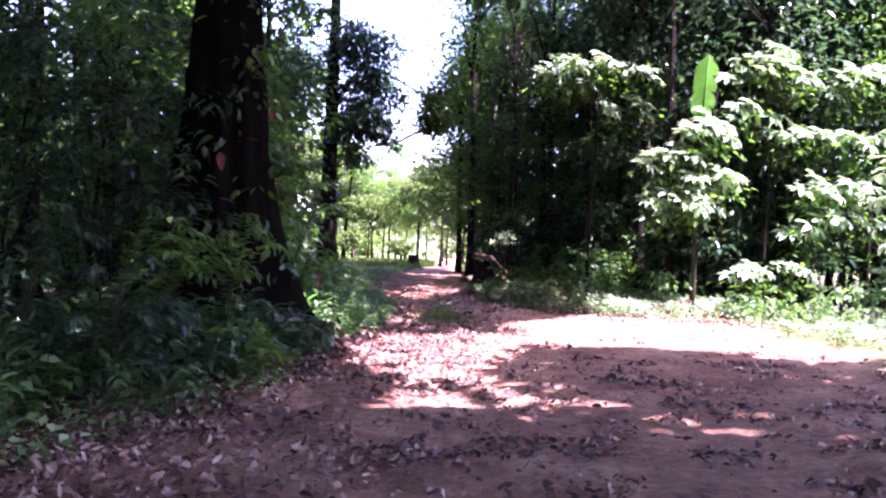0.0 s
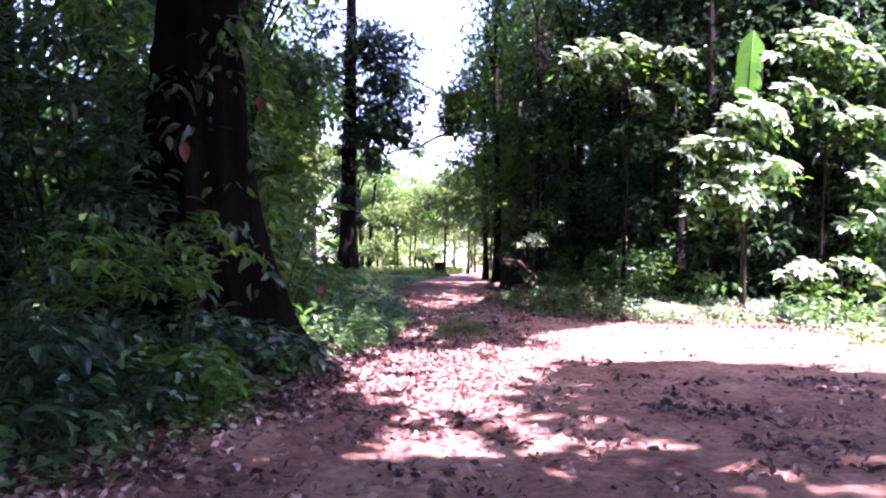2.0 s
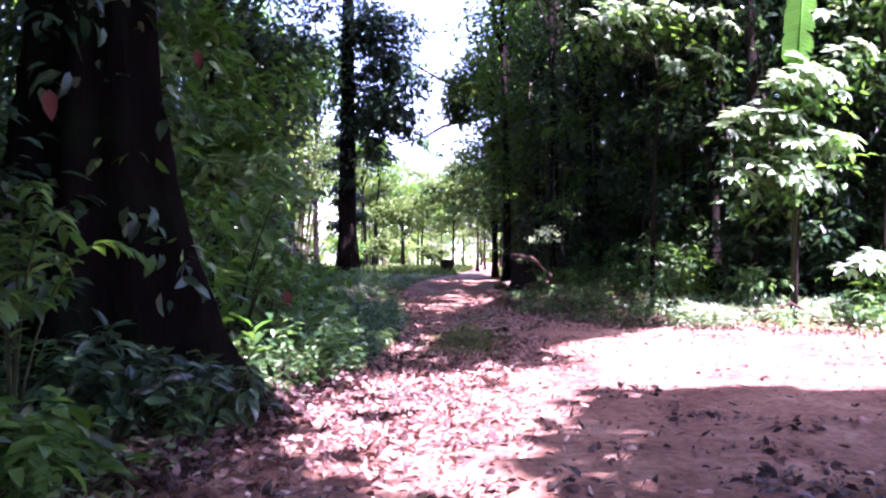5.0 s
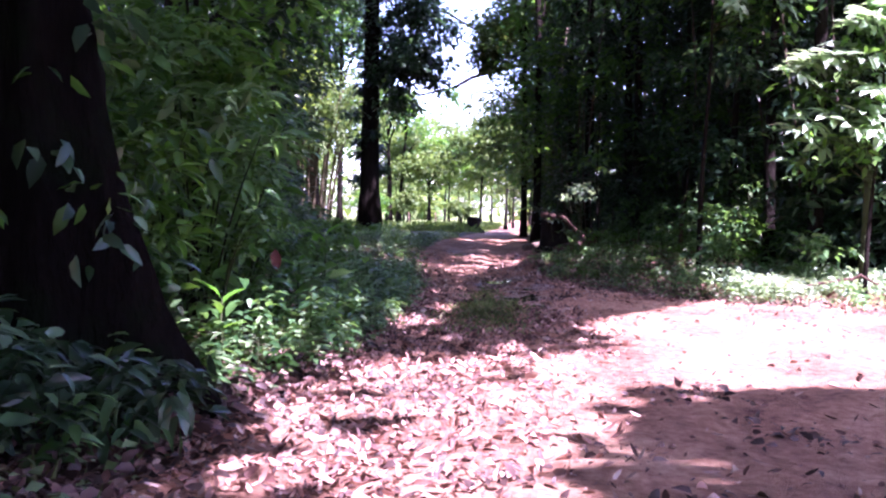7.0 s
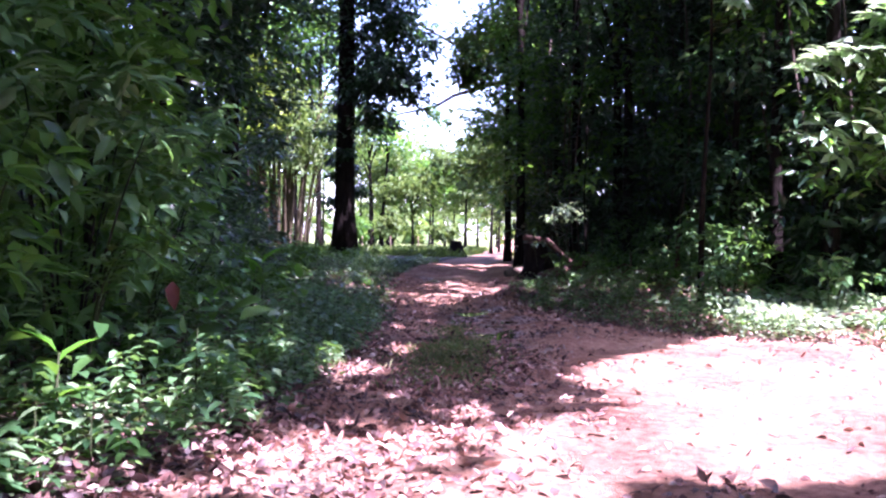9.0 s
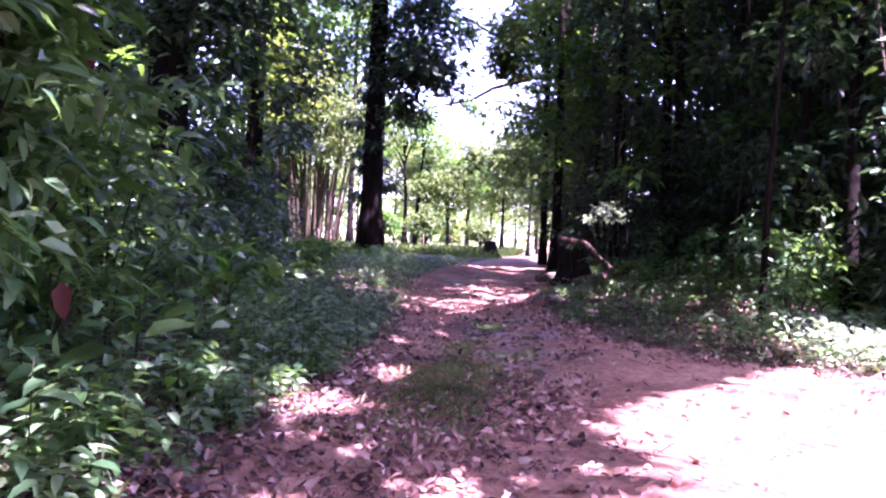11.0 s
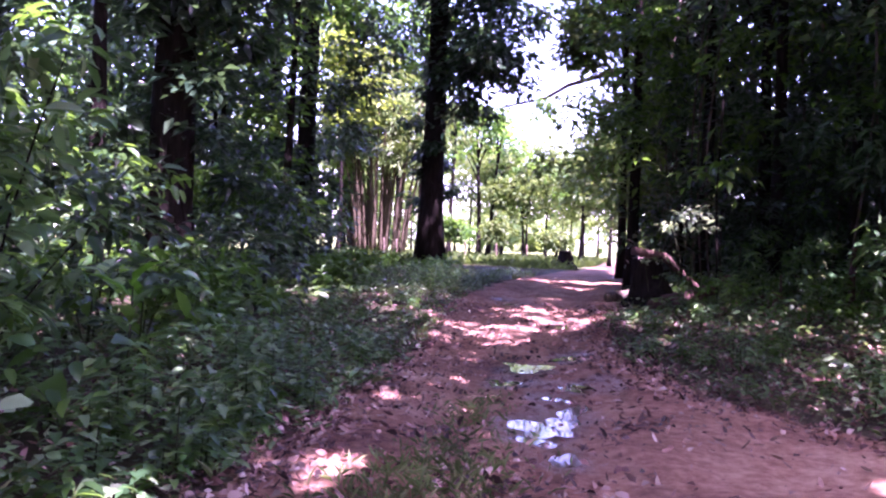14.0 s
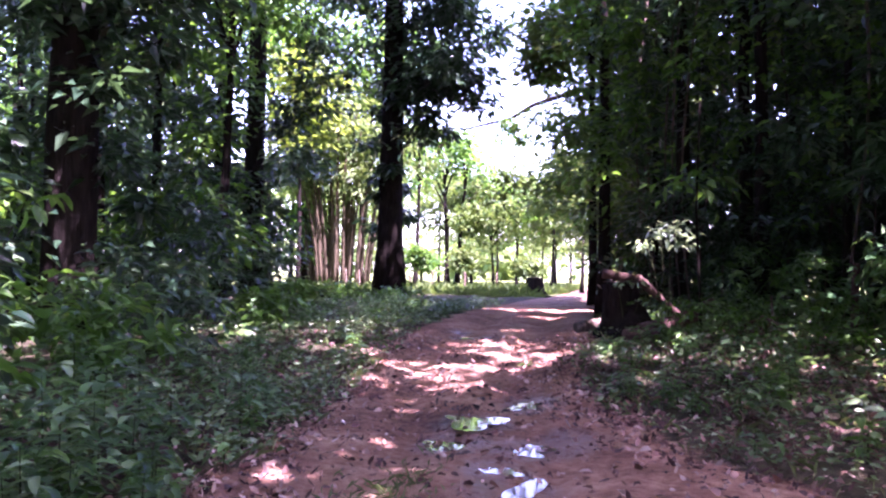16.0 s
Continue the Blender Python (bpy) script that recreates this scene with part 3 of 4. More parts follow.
    if y > 28 and -0.45 < (x - 1.4) / (y - 17.6) < -0.25:
        continue
    hh = rng.uniform(11, 19)
    tree(x, y, hh, rng.uniform(0.08, 0.24), column(14, 1.0, 7, 1.2, 0.9) + crown(22, 0, 0, hh * 0.72, 2.8, 2.8, hh * 0.22, 1.3), 56, 0.32, M_SHADE if rng.random() < 0.5 else M_LEAF,
         "slender leafy tree in the forest", limbs=4, flare=1.3, sides=8)

for x, y, hh in [(-13, 42, 15), (-15.5, 46, 17), (-17, 50, 18), (-12, 37.5, 14), (-19.5, 49, 18), (-14.4, 49, 17), (-16.5, 40, 15)]:
    tree(x, y, hh, 0.13, column(30, 1.0, hh * 0.8, 1.7, 1.0) + crown(22, 0, 0, hh * 0.8, 2.4, 2.4, hh * 0.16, 1.2), 66, 0.34, M_SHADE, "slender leafy tree in the forest", limbs=5, flare=1.3, sides=8)
for x, y, hh in [(-17.5, 67, 22), (-22, 72, 24), (-13.2, 71, 21)]:
    tree(x, y, hh, 0.24, crown(44, 0, 0, hh * 0.78, 3.6, 3.2, hh * 0.2, 1.4), 60, 0.42, M_LEAF, "tall leafy tree behind the bamboo", limbs=8, sides=8, gap=False, group="trees beyond the forest")
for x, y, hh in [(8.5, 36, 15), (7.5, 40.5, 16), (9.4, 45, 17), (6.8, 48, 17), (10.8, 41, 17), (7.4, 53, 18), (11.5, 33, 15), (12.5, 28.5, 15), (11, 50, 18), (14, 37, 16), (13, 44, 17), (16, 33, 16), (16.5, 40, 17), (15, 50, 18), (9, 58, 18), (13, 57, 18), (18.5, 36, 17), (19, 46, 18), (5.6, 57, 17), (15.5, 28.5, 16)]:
    tree(x, y, hh, 0.13, column(28, 2.0, hh * 0.8, 1.6, 1.0) + crown(20, 0, 0, hh * 0.8, 2.3, 2.3, hh * 0.16, 1.2), 62, 0.34, M_SHADE, "slender leafy tree in the dark forest", limbs=5, flare=1.3, sides=8)

# high crowns, mostly unseen, added to close and shade the forest over and around the walker
TRUNKS = ([(rng.uniform(-13, 13), rng.uniform(-24, -5)) for _ in range(12)] + [(-rng.uniform(8.5, 12), y) for y in (-1, 4, 9, 23)] + [(-rng.uniform(14, 24), y) for y in (0, 12, 22, 31, 40, 50)]
          + [(rng.uniform(17.5, 20), y) for y in (-1, 4, 10, 16, 21)] + [(rng.uniform(5.5, 10), y) for y in (30, 37, 44, 52)] + [(rng.uniform(14, 22), y) for y in (25, 33, 41, 50, 8)])
held = [[] for _ in TRUNKS]


def nearest(cx, cy):
    return min(range(len(TRUNKS)), key=lambda i: (TRUNKS[i][0] - cx) ** 2 + (TRUNKS[i][1] - cy) ** 2)


# extra unseen crowns set where their shade falls along the trail
for gx in (-5, -2, 1, 4):
    for gy in (18.5, 21.5, 24.5, 27):
        cz = rng.uniform(10, 12)
        cx, cy = gx + SHIFT[0] * cz, gy + SHIFT[1] * cz
        k = nearest(cx, cy)
        held[k] += crown(10, cx - TRUNKS[k][0], cy - TRUNKS[k][1], cz, 2.0, 2.0, 1.5, 1.4, 0.1)[:6 if gx == -5 else 8 if gx == -2 else 10]
# unseen crowns added to block a stray sun patch on the near trail
for gx, gy in ((-0.6, 5.2), (-0.2, 6.9), (-2.2, 6.0), (1.6, 6.4)):
    cz = 11.5
    k = nearest(gx + SHIFT[0] * cz, gy + SHIFT[1] * cz)
    held[k] += crown(8, gx + SHIFT[0] * cz - TRUNKS[k][0], gy + SHIFT[1] * cz - TRUNKS[k][1], cz, 1.5, 1.1, 1.2, 1.2, 0.1)
for gx in range(-26, 19, 4):
    for gy in range(-14, 55, 4):
        if gx > 5 and gy > 28 or gx > 1 and 29 < gy < 33 or gx > -6 and gy > 45 or -17 < gx < -3 and 20 < gy < 42 and rng.random() < 0.18:
            continue
        cz = rng.uniform(11.5, 15)
        if gy > 27:
            cz = max(cz, 5.5 + 0.34 * (gy - 5) + rng.random())
        cx, cy = gx + rng.uniform(-1, 1) + SHIFT[0] * cz, gy + rng.uniform(-1, 1) + SHIFT[1] * cz
        k = nearest(cx, cy)
        tx, ty = TRUNKS[k]
        held[k] += crown(16, cx - tx, cy - ty, cz, 2.4, 2.4, 2.2, 1.5, 0.1)
for (tx, ty), cl in zip(TRUNKS, held):
    if cl:
        cl = cl + column(12, 3.5, 10, 1.1, 1.0)
        tree(tx, ty, max(c[2] for c in cl) + 0.5, rng.uniform(0.14, 0.3), cl, 84 if ty > 22 else 60, 0.44 if ty > 22 else 0.6, M_SHADE if rng.random() < 0.6 else M_LEAF, "broad-crowned tree added to close the canopy and shade below", limbs=1 if tx > 16 and ty < 24 else 8, sides=8, ratio=0.6)


# ---- sunlit distance beyond the forest ----
def far_tree(x, y, h, w, mat, label, r=0.12, n=38):
    return tree(x, y, h * 0.8, r, crown(n, 0, 0, h * 0.7, w, w, h * 0.27, w * 0.28) + column(4, h * 0.35, h * 0.6, w * 0.5, w * 0.25), 40, 0.28 + h * 0.01, mat, label, bark=M_BARK, limbs=7, sides=7,
                group="trees beyond the forest", gap=False, ratio=0.55)


for x, y, h, w in [(-5.2, 79, 8.6, 2.7), (-2.6, 84, 7.6, 2.4), (0.4, 82, 10.5, 2.8), (-8.4, 92, 10.5, 3), (-13, 88, 15, 4), (-17.5, 92, 19, 4.6), (-22, 80, 18, 4.2), (-27, 68, 19, 4.4), (-19, 84, 9, 3), (-24, 90, 10, 3.2), (3, 74, 13, 3), (4.5, 66, 14, 3), (-0.2, 73, 11, 2.4), (-2.3, 75, 9.5, 2.3),
                   (-6, 104, 8, 3), (0, 110, 7.5, 3), (-14, 108, 9, 3), (-23, 105, 11, 3.5), (7, 98, 11, 3.4), (-30, 76, 12, 3.4), (-35, 95, 13, 4), (-3.5, 70, 2.4, 1.1), (-8.2, 74, 3.0, 1.4), (1.6, 66, 8, 1.9),
                   (13, 84, 13, 4), (-42, 84, 14, 4), (-10.5, 70, 3.0, 1.2)]:
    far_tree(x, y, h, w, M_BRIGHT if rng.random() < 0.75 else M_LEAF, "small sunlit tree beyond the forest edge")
for x, y, h, w in [(-6.6, 76, 7.5, 2.6), (-8.8, 80, 9.5, 2.8), (-4.0, 88, 10, 3.2), (-11.5, 84, 11, 3.2), (-7, 96, 13, 4), (-2, 98, 12, 4), (-12, 100, 14, 4)]:
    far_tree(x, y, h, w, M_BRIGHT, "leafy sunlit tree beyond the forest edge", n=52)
for x, y, lean in [(-9.9, 76, (-0.4, 0)), (-9.3, 76.5, (0.8, 0)), (-11.8, 74, (0.2, 0))]:
    tree(x, y, 12, 0.19, crown(18, lean[0], 0, 9.5, 2.0, 2.0, 2.6, 1.0), 44, 0.4, M_LEAF, "thin pole-like tree in the bright clearing", lean=lean, limbs=6, sides=7, gap=False)


def treeline():
    cl = []
    for k in range(330):
        a = rng.uniform(-1.0, 1.0)
        d = rng.uniform(135, 175)
        low = 0.35 if abs(a + 0.05) < 0.10 else 1.0
        cl.append((math.sin(a) * d, math.cos(a) * d, rng.uniform(1, 17) * low, 4.0))
    for k in range(220):
        a = rng.uniform(0.95, 5.35)
        d = rng.uniform(45, 70)
        cl.append((math.sin(a) * d, math.cos(a) * d + 5, rng.uniform(1, 16), 3.6))
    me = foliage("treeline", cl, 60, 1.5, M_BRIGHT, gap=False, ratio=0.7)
    tagged(new("treeline", me), "distant hazy green line of trees", "treeline", kind="stuff")


treeline()


def bamboo_clump(x, y):
    ob = thing("bamboo_clump", x, y, "tall clump of pale bamboo culms with feathery tops", "bamboo")
    tops = []
    for k in range(48):
        a, r = rng.uniform(0, 6.28), rng.uniform(0.2, 2.0)
        bx, by = math.cos(a) * r, math.sin(a) * r * 0.7
        h = rng.uniform(8, 12.5)
        u = np.linspace(0, 1, 9)
        px = bx * (1 + 0.5 * u + 0.9 * u ** 3) + rng.uniform(-0.4, 0.4) * u
        p = np.stack([px, by * (1 + 0.9 * u ** 2), h * u - 0.1 - 0.7 * u ** 4], 1)
        part("culm", tube(Geo(), p, 0.10 * (1 - 0.8 * u) + 0.015, 6, 0.02).mesh("culm", M_BAMBOO), ob)
        tops += [(*p[i, :2], p[i, 2], 0.9) for i in (6, 7, 8)] + [(p[8, 0] * 1.25, p[8, 1] * 1.2, p[8, 2] - 1.2, 0.8)]
    z0 = ob.location.z
    part("foliage", foliage("foliage", np.array(tops) + np.array([x, y, z0, 0]), 46, 0.42, M_BRIGHT, origin=(x, y, z0), gap=False, hang=0.9, ratio=0.28), ob)
    droop = [(-2.2 + rng.uniform(-0.9, 0.9), rng.uniform(-0.8, 0.8), rng.uniform(2.2, 6.5), 0.6) for _ in range(30)]
    part("hanging_foliage", foliage("hanging_foliage", np.array(droop) + np.array([x, y, z0, 0]), 40, 0.6, M_LEAF, origin=(x, y, z0), gap=False, hang=2.5, ratio=0.16), ob)


bamboo_clump(-14.7, 66)
tree(-19.5, 70, 13, 0.15, crown(36, 1.6, 0, 10, 2.8, 2.4, 3.4, 1.0), 60, 0.4, M_BRIGHT, "sunlit yellow-green tree in the clearing", limbs=7, gap=False)
tree(-15.5, 73, 17, 0.16, crown(40, 0, 0, 13, 2.8, 2.4, 4, 1.0), 60, 0.4, M_BRIGHT, "sunlit yellow-green tree in the clearing", limbs=7, gap=False)


tree(-15.9, 62, 13, 0.14, crown(50, 0.2, 0, 11.2, 2.4, 2.0, 3.4, 0.9), 60, 0.36, M_YELLOW, "sunlit yellow-green tree beside the bamboo", limbs=8, gap=False, group="trees beyond the forest")


def overhanging_tree(x, y):
    """Right-hand tree whose two bare limbs reach over the trail."""
    ob = tree(x, y, 17, 0.22, column(30, 2.0, 9, 1.4, 0.9) + crown(36, -0.5, 0, 12, 2.6, 2.6, 4, 1.2) + crown(6, -3.0, 0, 12.6, 1.2, 1.2, 2.0, 0.6), 80, 0.34, M_BRIGHT, "leafy tree with bare limbs reaching over the trail", flare=1.4)
    z0 = ob.location.z
    for pts, r in (([(0, 0, 10.4), (-2.2, 0.5, 10.2), (-4.4, 1, 9.65), (-5.6, 1.2, 9.0), (-7.9, 1, 8.5)], 0.17), ([(0, 0, 11.0), (-2.6, 0.4, 12.0), (-4.5, 0.8, 12.7), (-6.5, 1, 13.9), (-8.8, 1, 14.8)], 0.13)):
        n = len(pts)
        part("limb", tube(Geo(), pts, [r * (1 - 0.17 * i) for i in range(n)], 8, 0.06).mesh("limb", M_BARK), ob, "bare dark limb")
        p = np.array(pts)
        tw = [(p[-2, 0] + rng.uniform(-0.7, 1.2), p[-2, 1], p[-2, 2] - rng.uniform(0.1, 1.1), 0.4) for _ in range(7)]
        part("twig_leaves", foliage("twig_leaves", np.array(tw) + np.array([x, y, z0, 0]), 30, 0.3, M_LEAF, origin=(x, y, z0), gap=False, hang=0.8), ob)


overhanging_tree(2.1, 58)


# ---- bushes and undergrowth ----
def bush(x, y, h, w, mat, size, n, per, label, group, full=True, name="shrub", gap=False, ratio=0.42, low=0.12, hang=0.25):
    ob = thing(name, x, y, label, "shrub", group)
    z0 = ob.location.z
    cl = []
    for k in range(n):
        a, f = rng.uniform(0, 6.28), rng.uniform(low, 1.0)
        r = w * math.sqrt(rng.random()) * (0.55 + 0.6 * math.sin(f * 2.6))
        cl.append((math.cos(a) * r, math.sin(a) * r, h * f, 0.2 + w * 0.16))
    for k in range(0, min(n, 24), 3):
        c = cl[k]
        u = np.linspace(0, 1, 5)[:, None]
        p = np.array([c[0] * 0.15, c[1] * 0.15, -0.05]) * (1 - u) + np.array(c[:3]) * u + np.array([c[0], c[1], 0]) * (u * (u - 1)) * 0.4
        part("stem", tube(Geo(), p, (0.007 + h * 0.004) * (1 - 0.7 * u[:, 0]), 5).mesh("stem", M_STEM if h < 2.5 else M_BARK), ob)
    part("leaves", foliage("leaves", np.array(cl) + np.array([x, y, z0, 0]), per, size, mat, flat=0.3, origin=(x, y, z0), full=full, gap=gap, hang=hang, ratio=ratio), ob)
    return ob


G1 = "undergrowth left of the trail"
for x, y, h, w in [(-4.6, 16.2, 4.6, 1.3), (-3.5, 17.2, 3.4, 1.0), (-4.3, 18.6, 4.0, 1.2), (-5.4, 17.2, 5.5, 1.4), (-5.6, 20.2, 4.0, 1.3), (-4.6, 21.6, 3.0, 1.1), (-6.2, 22.6, 3.8, 1.3), (-3.9, 15.9, 2.4, 0.8),
                   (-6.8, 15.5, 6, 1.5), (-5.2, 24.2, 2.2, 1.0), (-6.6, 26.3, 2.6, 1.3), (-5.1, 27.2, 1.1, 0.8), (-8.2, 24.5, 4, 1.5), (-9.6, 28, 3.4, 1.5), (-5.8, 29.6, 1.7, 1.0), (-7.4, 33.4, 2.4, 1.3),
                   (-5.6, 33.2, 0.7, 0.7), (-9.6, 36.5, 3.0, 1.6), (-6.8, 37.6, 0.8, 0.8), (-8.9, 40.8, 1.5, 1.2), (-11.6, 33, 3.6, 1.7), (-12.6, 40, 3.2, 1.7), (-5.9, 45.5, 0.45, 0.8), (-7.8, 45.2, 0.6, 0.8)]:
    # beyond y 22 darker leaf colours stand in for deeper shade
    bush(x, y, h, w, (M_HERB if y < 22 else M_LEAF) if rng.random() < 0.55 else (M_LEAF if y < 22 else M_SHADE), 0.27, int(16 + h * w * 7), 20, "dense broad-leaved bush in the forest shade", G1)
G2 = "dark bushes before the giant tree"
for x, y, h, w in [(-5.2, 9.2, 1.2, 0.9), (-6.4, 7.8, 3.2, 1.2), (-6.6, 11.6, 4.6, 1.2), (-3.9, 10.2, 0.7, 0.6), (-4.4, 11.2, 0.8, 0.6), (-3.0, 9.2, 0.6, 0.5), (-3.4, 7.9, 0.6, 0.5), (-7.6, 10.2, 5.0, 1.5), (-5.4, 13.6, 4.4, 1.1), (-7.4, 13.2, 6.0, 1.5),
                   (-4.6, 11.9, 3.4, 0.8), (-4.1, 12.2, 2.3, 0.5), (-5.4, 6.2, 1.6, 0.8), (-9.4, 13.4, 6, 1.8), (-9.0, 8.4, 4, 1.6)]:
    bush(x, y, h, w, M_SHADE, 0.2, int(16 + h * w * 7), 26, "dark shaded bush beside the giant trunk", G2)
for x, y, h, w in [(-2.5, 10.0, 0.6, 0.4), (-2.6, 11.4, 0.7, 0.4), (-3.0, 12.0, 0.8, 0.4), (-2.1, 12.3, 0.55, 0.35)]:
    bush(x, y, h, w, M_LEAF if y < 11 else M_SHADE, 0.2, 26, 12, "leafy sapling with drooping pointed leaves", "saplings by the trunk", low=0.35, ratio=0.42, hang=0.35)

def arching_plant(x, y, turn, reach, h, mat=M_LEAF, n=14):
    """A sapling whose stems arch over and carry paired pointed leaves."""
    ob = thing("arching_sapling", x, y, "arching sapling with paired pointed green leaves", "sapling", "arching saplings by the trunk")
    for k in range(5):
        a = turn + rng.normal(0, 0.45)
        rr, hh = reach * rng.uniform(0.6, 1.1), h * rng.uniform(0.65, 1.05)
        u = np.linspace(0, 1, 10)
        p = np.stack([math.cos(a) * rr * u ** 1.6, math.sin(a) * rr * u ** 1.6, hh * np.sin(u * 1.95) - 0.04], 1)
        stem = part("stem", tube(Geo(), p, 0.011 * (1 - 0.8 * u) + 0.002, 5).mesh("stem", M_STEM), ob)
        f = np.repeat(np.linspace(0.4, 1.0, n), 2)
        pos = np.array([np.interp(f, u, p[:, i]) for i in range(3)]).T
        tang = unit(np.array([np.interp(f, u, np.gradient(p[:, i])) for i in range(3)]).T)
        side = np.array([-math.sin(a), math.cos(a), 0]) * np.where(np.arange(len(f)) % 2, 1, -1)[:, None]
        way = tang * 0.75 + side * 0.8 + rng.normal(0, 0.15, pos.shape) + np.array([0, 0, -0.15])
        ln = 0.19 * rng.uniform(0.75, 1.2, len(f)) * (1.15 - 0.35 * f)
        part("leaves", leaves("leaves", pos, way, np.array([0, 0, 1.0]) + rng.normal(0, 0.2, pos.shape), ln, ln * 0.42, mat, True, 0.3), stem)


for x, y, turn, reach, h in [(-3.7, 9.0, -0.1, 1.5, 1.8), (-3.9, 9.7, 0.0, 1.6, 1.65), (-3.4, 8.3, -0.3, 1.0, 1.4), (-3.8, 10.7, -0.1, 1.4, 1.6), (-3.1, 7.6, -0.2, 0.7, 1.0), (-2.75, 10.5, -0.2, 0.85, 2.0),
                             (-4.4, 8.6, -0.4, 1.0, 1.9), (-3.0, 16.6, -0.3, 1.0, 1.5), (-3.3, 18.5, -0.3, 1.1, 1.4), (-3.6, 20.5, -0.4, 1.1, 1.3), (-3.4, 22.6, -0.3, 0.9, 1.0)]:
    # low and rear saplings take the leaf colour darkened for shade
    arching_plant(x, y, turn, reach, h, M_SHADE if h < 1.5 and y < 9 or x < -4 else M_LEAF)

G3 = "bushes under the forest wall"
for k in range(34):
    y = 27 + 32 * (k + rng.random()) / 34
    x = float(np.interp(y, WALL_Y, WALL_X)) + rng.uniform(0.2, 2.8) + (k % 3) * 1.8
    bush(x, y, rng.uniform(1.2, 3.8), rng.uniform(0.9, 1.5), M_SHADE, 0.24, 26, 20, "dark bush under the forest wall", G3, full=False, gap="spots")
for k in range(30):
    bush(rng.uniform(7, 20), rng.uniform(24, 58), rng.uniform(3, 6.5), rng.uniform(1.4, 2.2), M_SHADE, 0.34, 34, 22, "dark bush deep in the forest", G3, full=False, gap="spots")
for k in range(34):
    y = rng.uniform(4, 56)
    x = -rng.uniform(10, 25) - (6 if y > 46 else 0)
    if y > 30 and -0.45 < (x - 1.4) / (y - 17.6) < -0.27:
        continue
    bush(x, y, rng.uniform(2.5, 6), rng.uniform(1.4, 2.2), M_LEAF if k % 2 else M_SHADE, 0.34, 32, 22, "leafy bush deep in the forest", "bushes deep in the forest", full=False, gap=True)

G4 = "sunlit shrubs by the clearing"


def whorl_shrub(x, y, tiers, label, name="shrub", r=0.045, size=0.42, inner=10):
    """A tall shrub whose leaves stand in flat whorls; tiers: (dx, dy, z, half width, half depth, rise, whorls)."""
    ob = thing(name, x, y, label, "shrub", G4)
    top = max(t[2] for t in tiers)
    trunk = trunk_path(top, (tiers[0][0] * 0.5, 0), 0.12, 9)
    stem = part("trunk", tube(Geo(), trunk, r * np.linspace(1.2, 0.3, 9), 7, 0.05).mesh("trunk", M_BARK), ob)
    pos, way, up, ln, low = [], [], [], [], []
    for dx, dy, z, w, d, rise, n in tiers:
        for k in range(n):
            a, q = rng.uniform(0, 6.28), math.sqrt(rng.random())
            c = np.array([dx + math.cos(a) * q * w, dy + math.sin(a) * q * d, z + rise * (1 - q * q) + rng.normal(0, 0.12)])
            low.append((c[0] + x, c[1] + y, c[2] + ob.location.z - 0.45, 0.5))
            if k % 3 == 0:
                f = min(0.92, max(0.2, (c[2] - 0.7) / top))
                a0 = np.array([np.interp(f, np.linspace(0, 1, 9), trunk[:, i]) for i in range(3)])
                u = np.linspace(0, 1, 5)[:, None]
                p = a0 * (1 - u) + c * u + np.array([0, 0, -0.15]) * np.sin(u * np.pi)
                part("limb", tube(Geo(), p, r * 0.4 * (1 - 0.75 * u[:, 0]) + 0.004, 5).mesh("limb", M_STEM), stem)
            m = int(rng.integers(8, 12))
            lean = np.array([-0.38, 0.5]) + rng.normal(0, 0.2, 2)
            for i in range(m):
                b = 6.283 * i / m + rng.normal(0, 0.14)
                v = np.array([math.cos(b), math.sin(b), 0.0])
                v[2] = lean[0] * v[0] + lean[1] * v[1] + rng.normal(0.05, 0.1)
                pos.append(c + v * 0.05)
                way.append(v)
                up.append((-lean[0] + rng.normal(0, 0.12), -lean[1] + rng.normal(0, 0.12), 1.0))
                ln.append(size * rng.uniform(0.75, 1.25))
    ln = np.array(ln)
    # upper whorls carry the sun-paled colour, the leaves below a darker shade colour
    part("leaves", leaves("leaves", np.array(pos), np.array(way), np.array(up), ln, ln * 0.46, M_SUNPALE, True, 0.28), ob)
    part("shaded_leaves", foliage("shaded_leaves", low, inner, 0.24, M_LEAF, flat=0.9, origin=ob.location, gap=False, full=True), ob, "smaller green leaves under the whorls, coloured darker for shade")
    return ob


PALE_SHRUB = "sunlit shrub with whorls of broad leaves paled for the sun"
whorl_shrub(4.7, 26.7, [(0.2, 0, 7.2, 2.0, 1.0, 0.7, 34), (1.2, 0, 6.2, 0.8, 0.6, 0.4, 9)], "thin tree with a pale sunlit top", "sapling_tree", 0.06)
whorl_shrub(9.9, 25.3, [(0, 0, 7.0, 1.6, 1.0, 1.2, 34), (-0.6, -0.3, 6.0, 0.9, 0.7, 0.3, 10), (0.8, -0.3, 5.4, 1.1, 0.7, 0.3, 12)], PALE_SHRUB)
whorl_shrub(7.4, 24.2, [(0.3, 0, 5.2, 1.0, 0.7, 0.5, 18), (-0.6, -0.1, 4.5, 1.1, 0.6, 0.3, 16), (0.6, -0.2, 3.9, 1.0, 0.7, 0.2, 12), (-0.5, -0.2, 3.2, 1.1, 0.6, 0.3, 16)], PALE_SHRUB)
whorl_shrub(11.6, 23.8, [(0, 0, 3.6, 1.5, 0.8, 0.4, 20), (-0.3, -0.3, 2.6, 1.6, 0.8, 0.3, 16)], PALE_SHRUB)
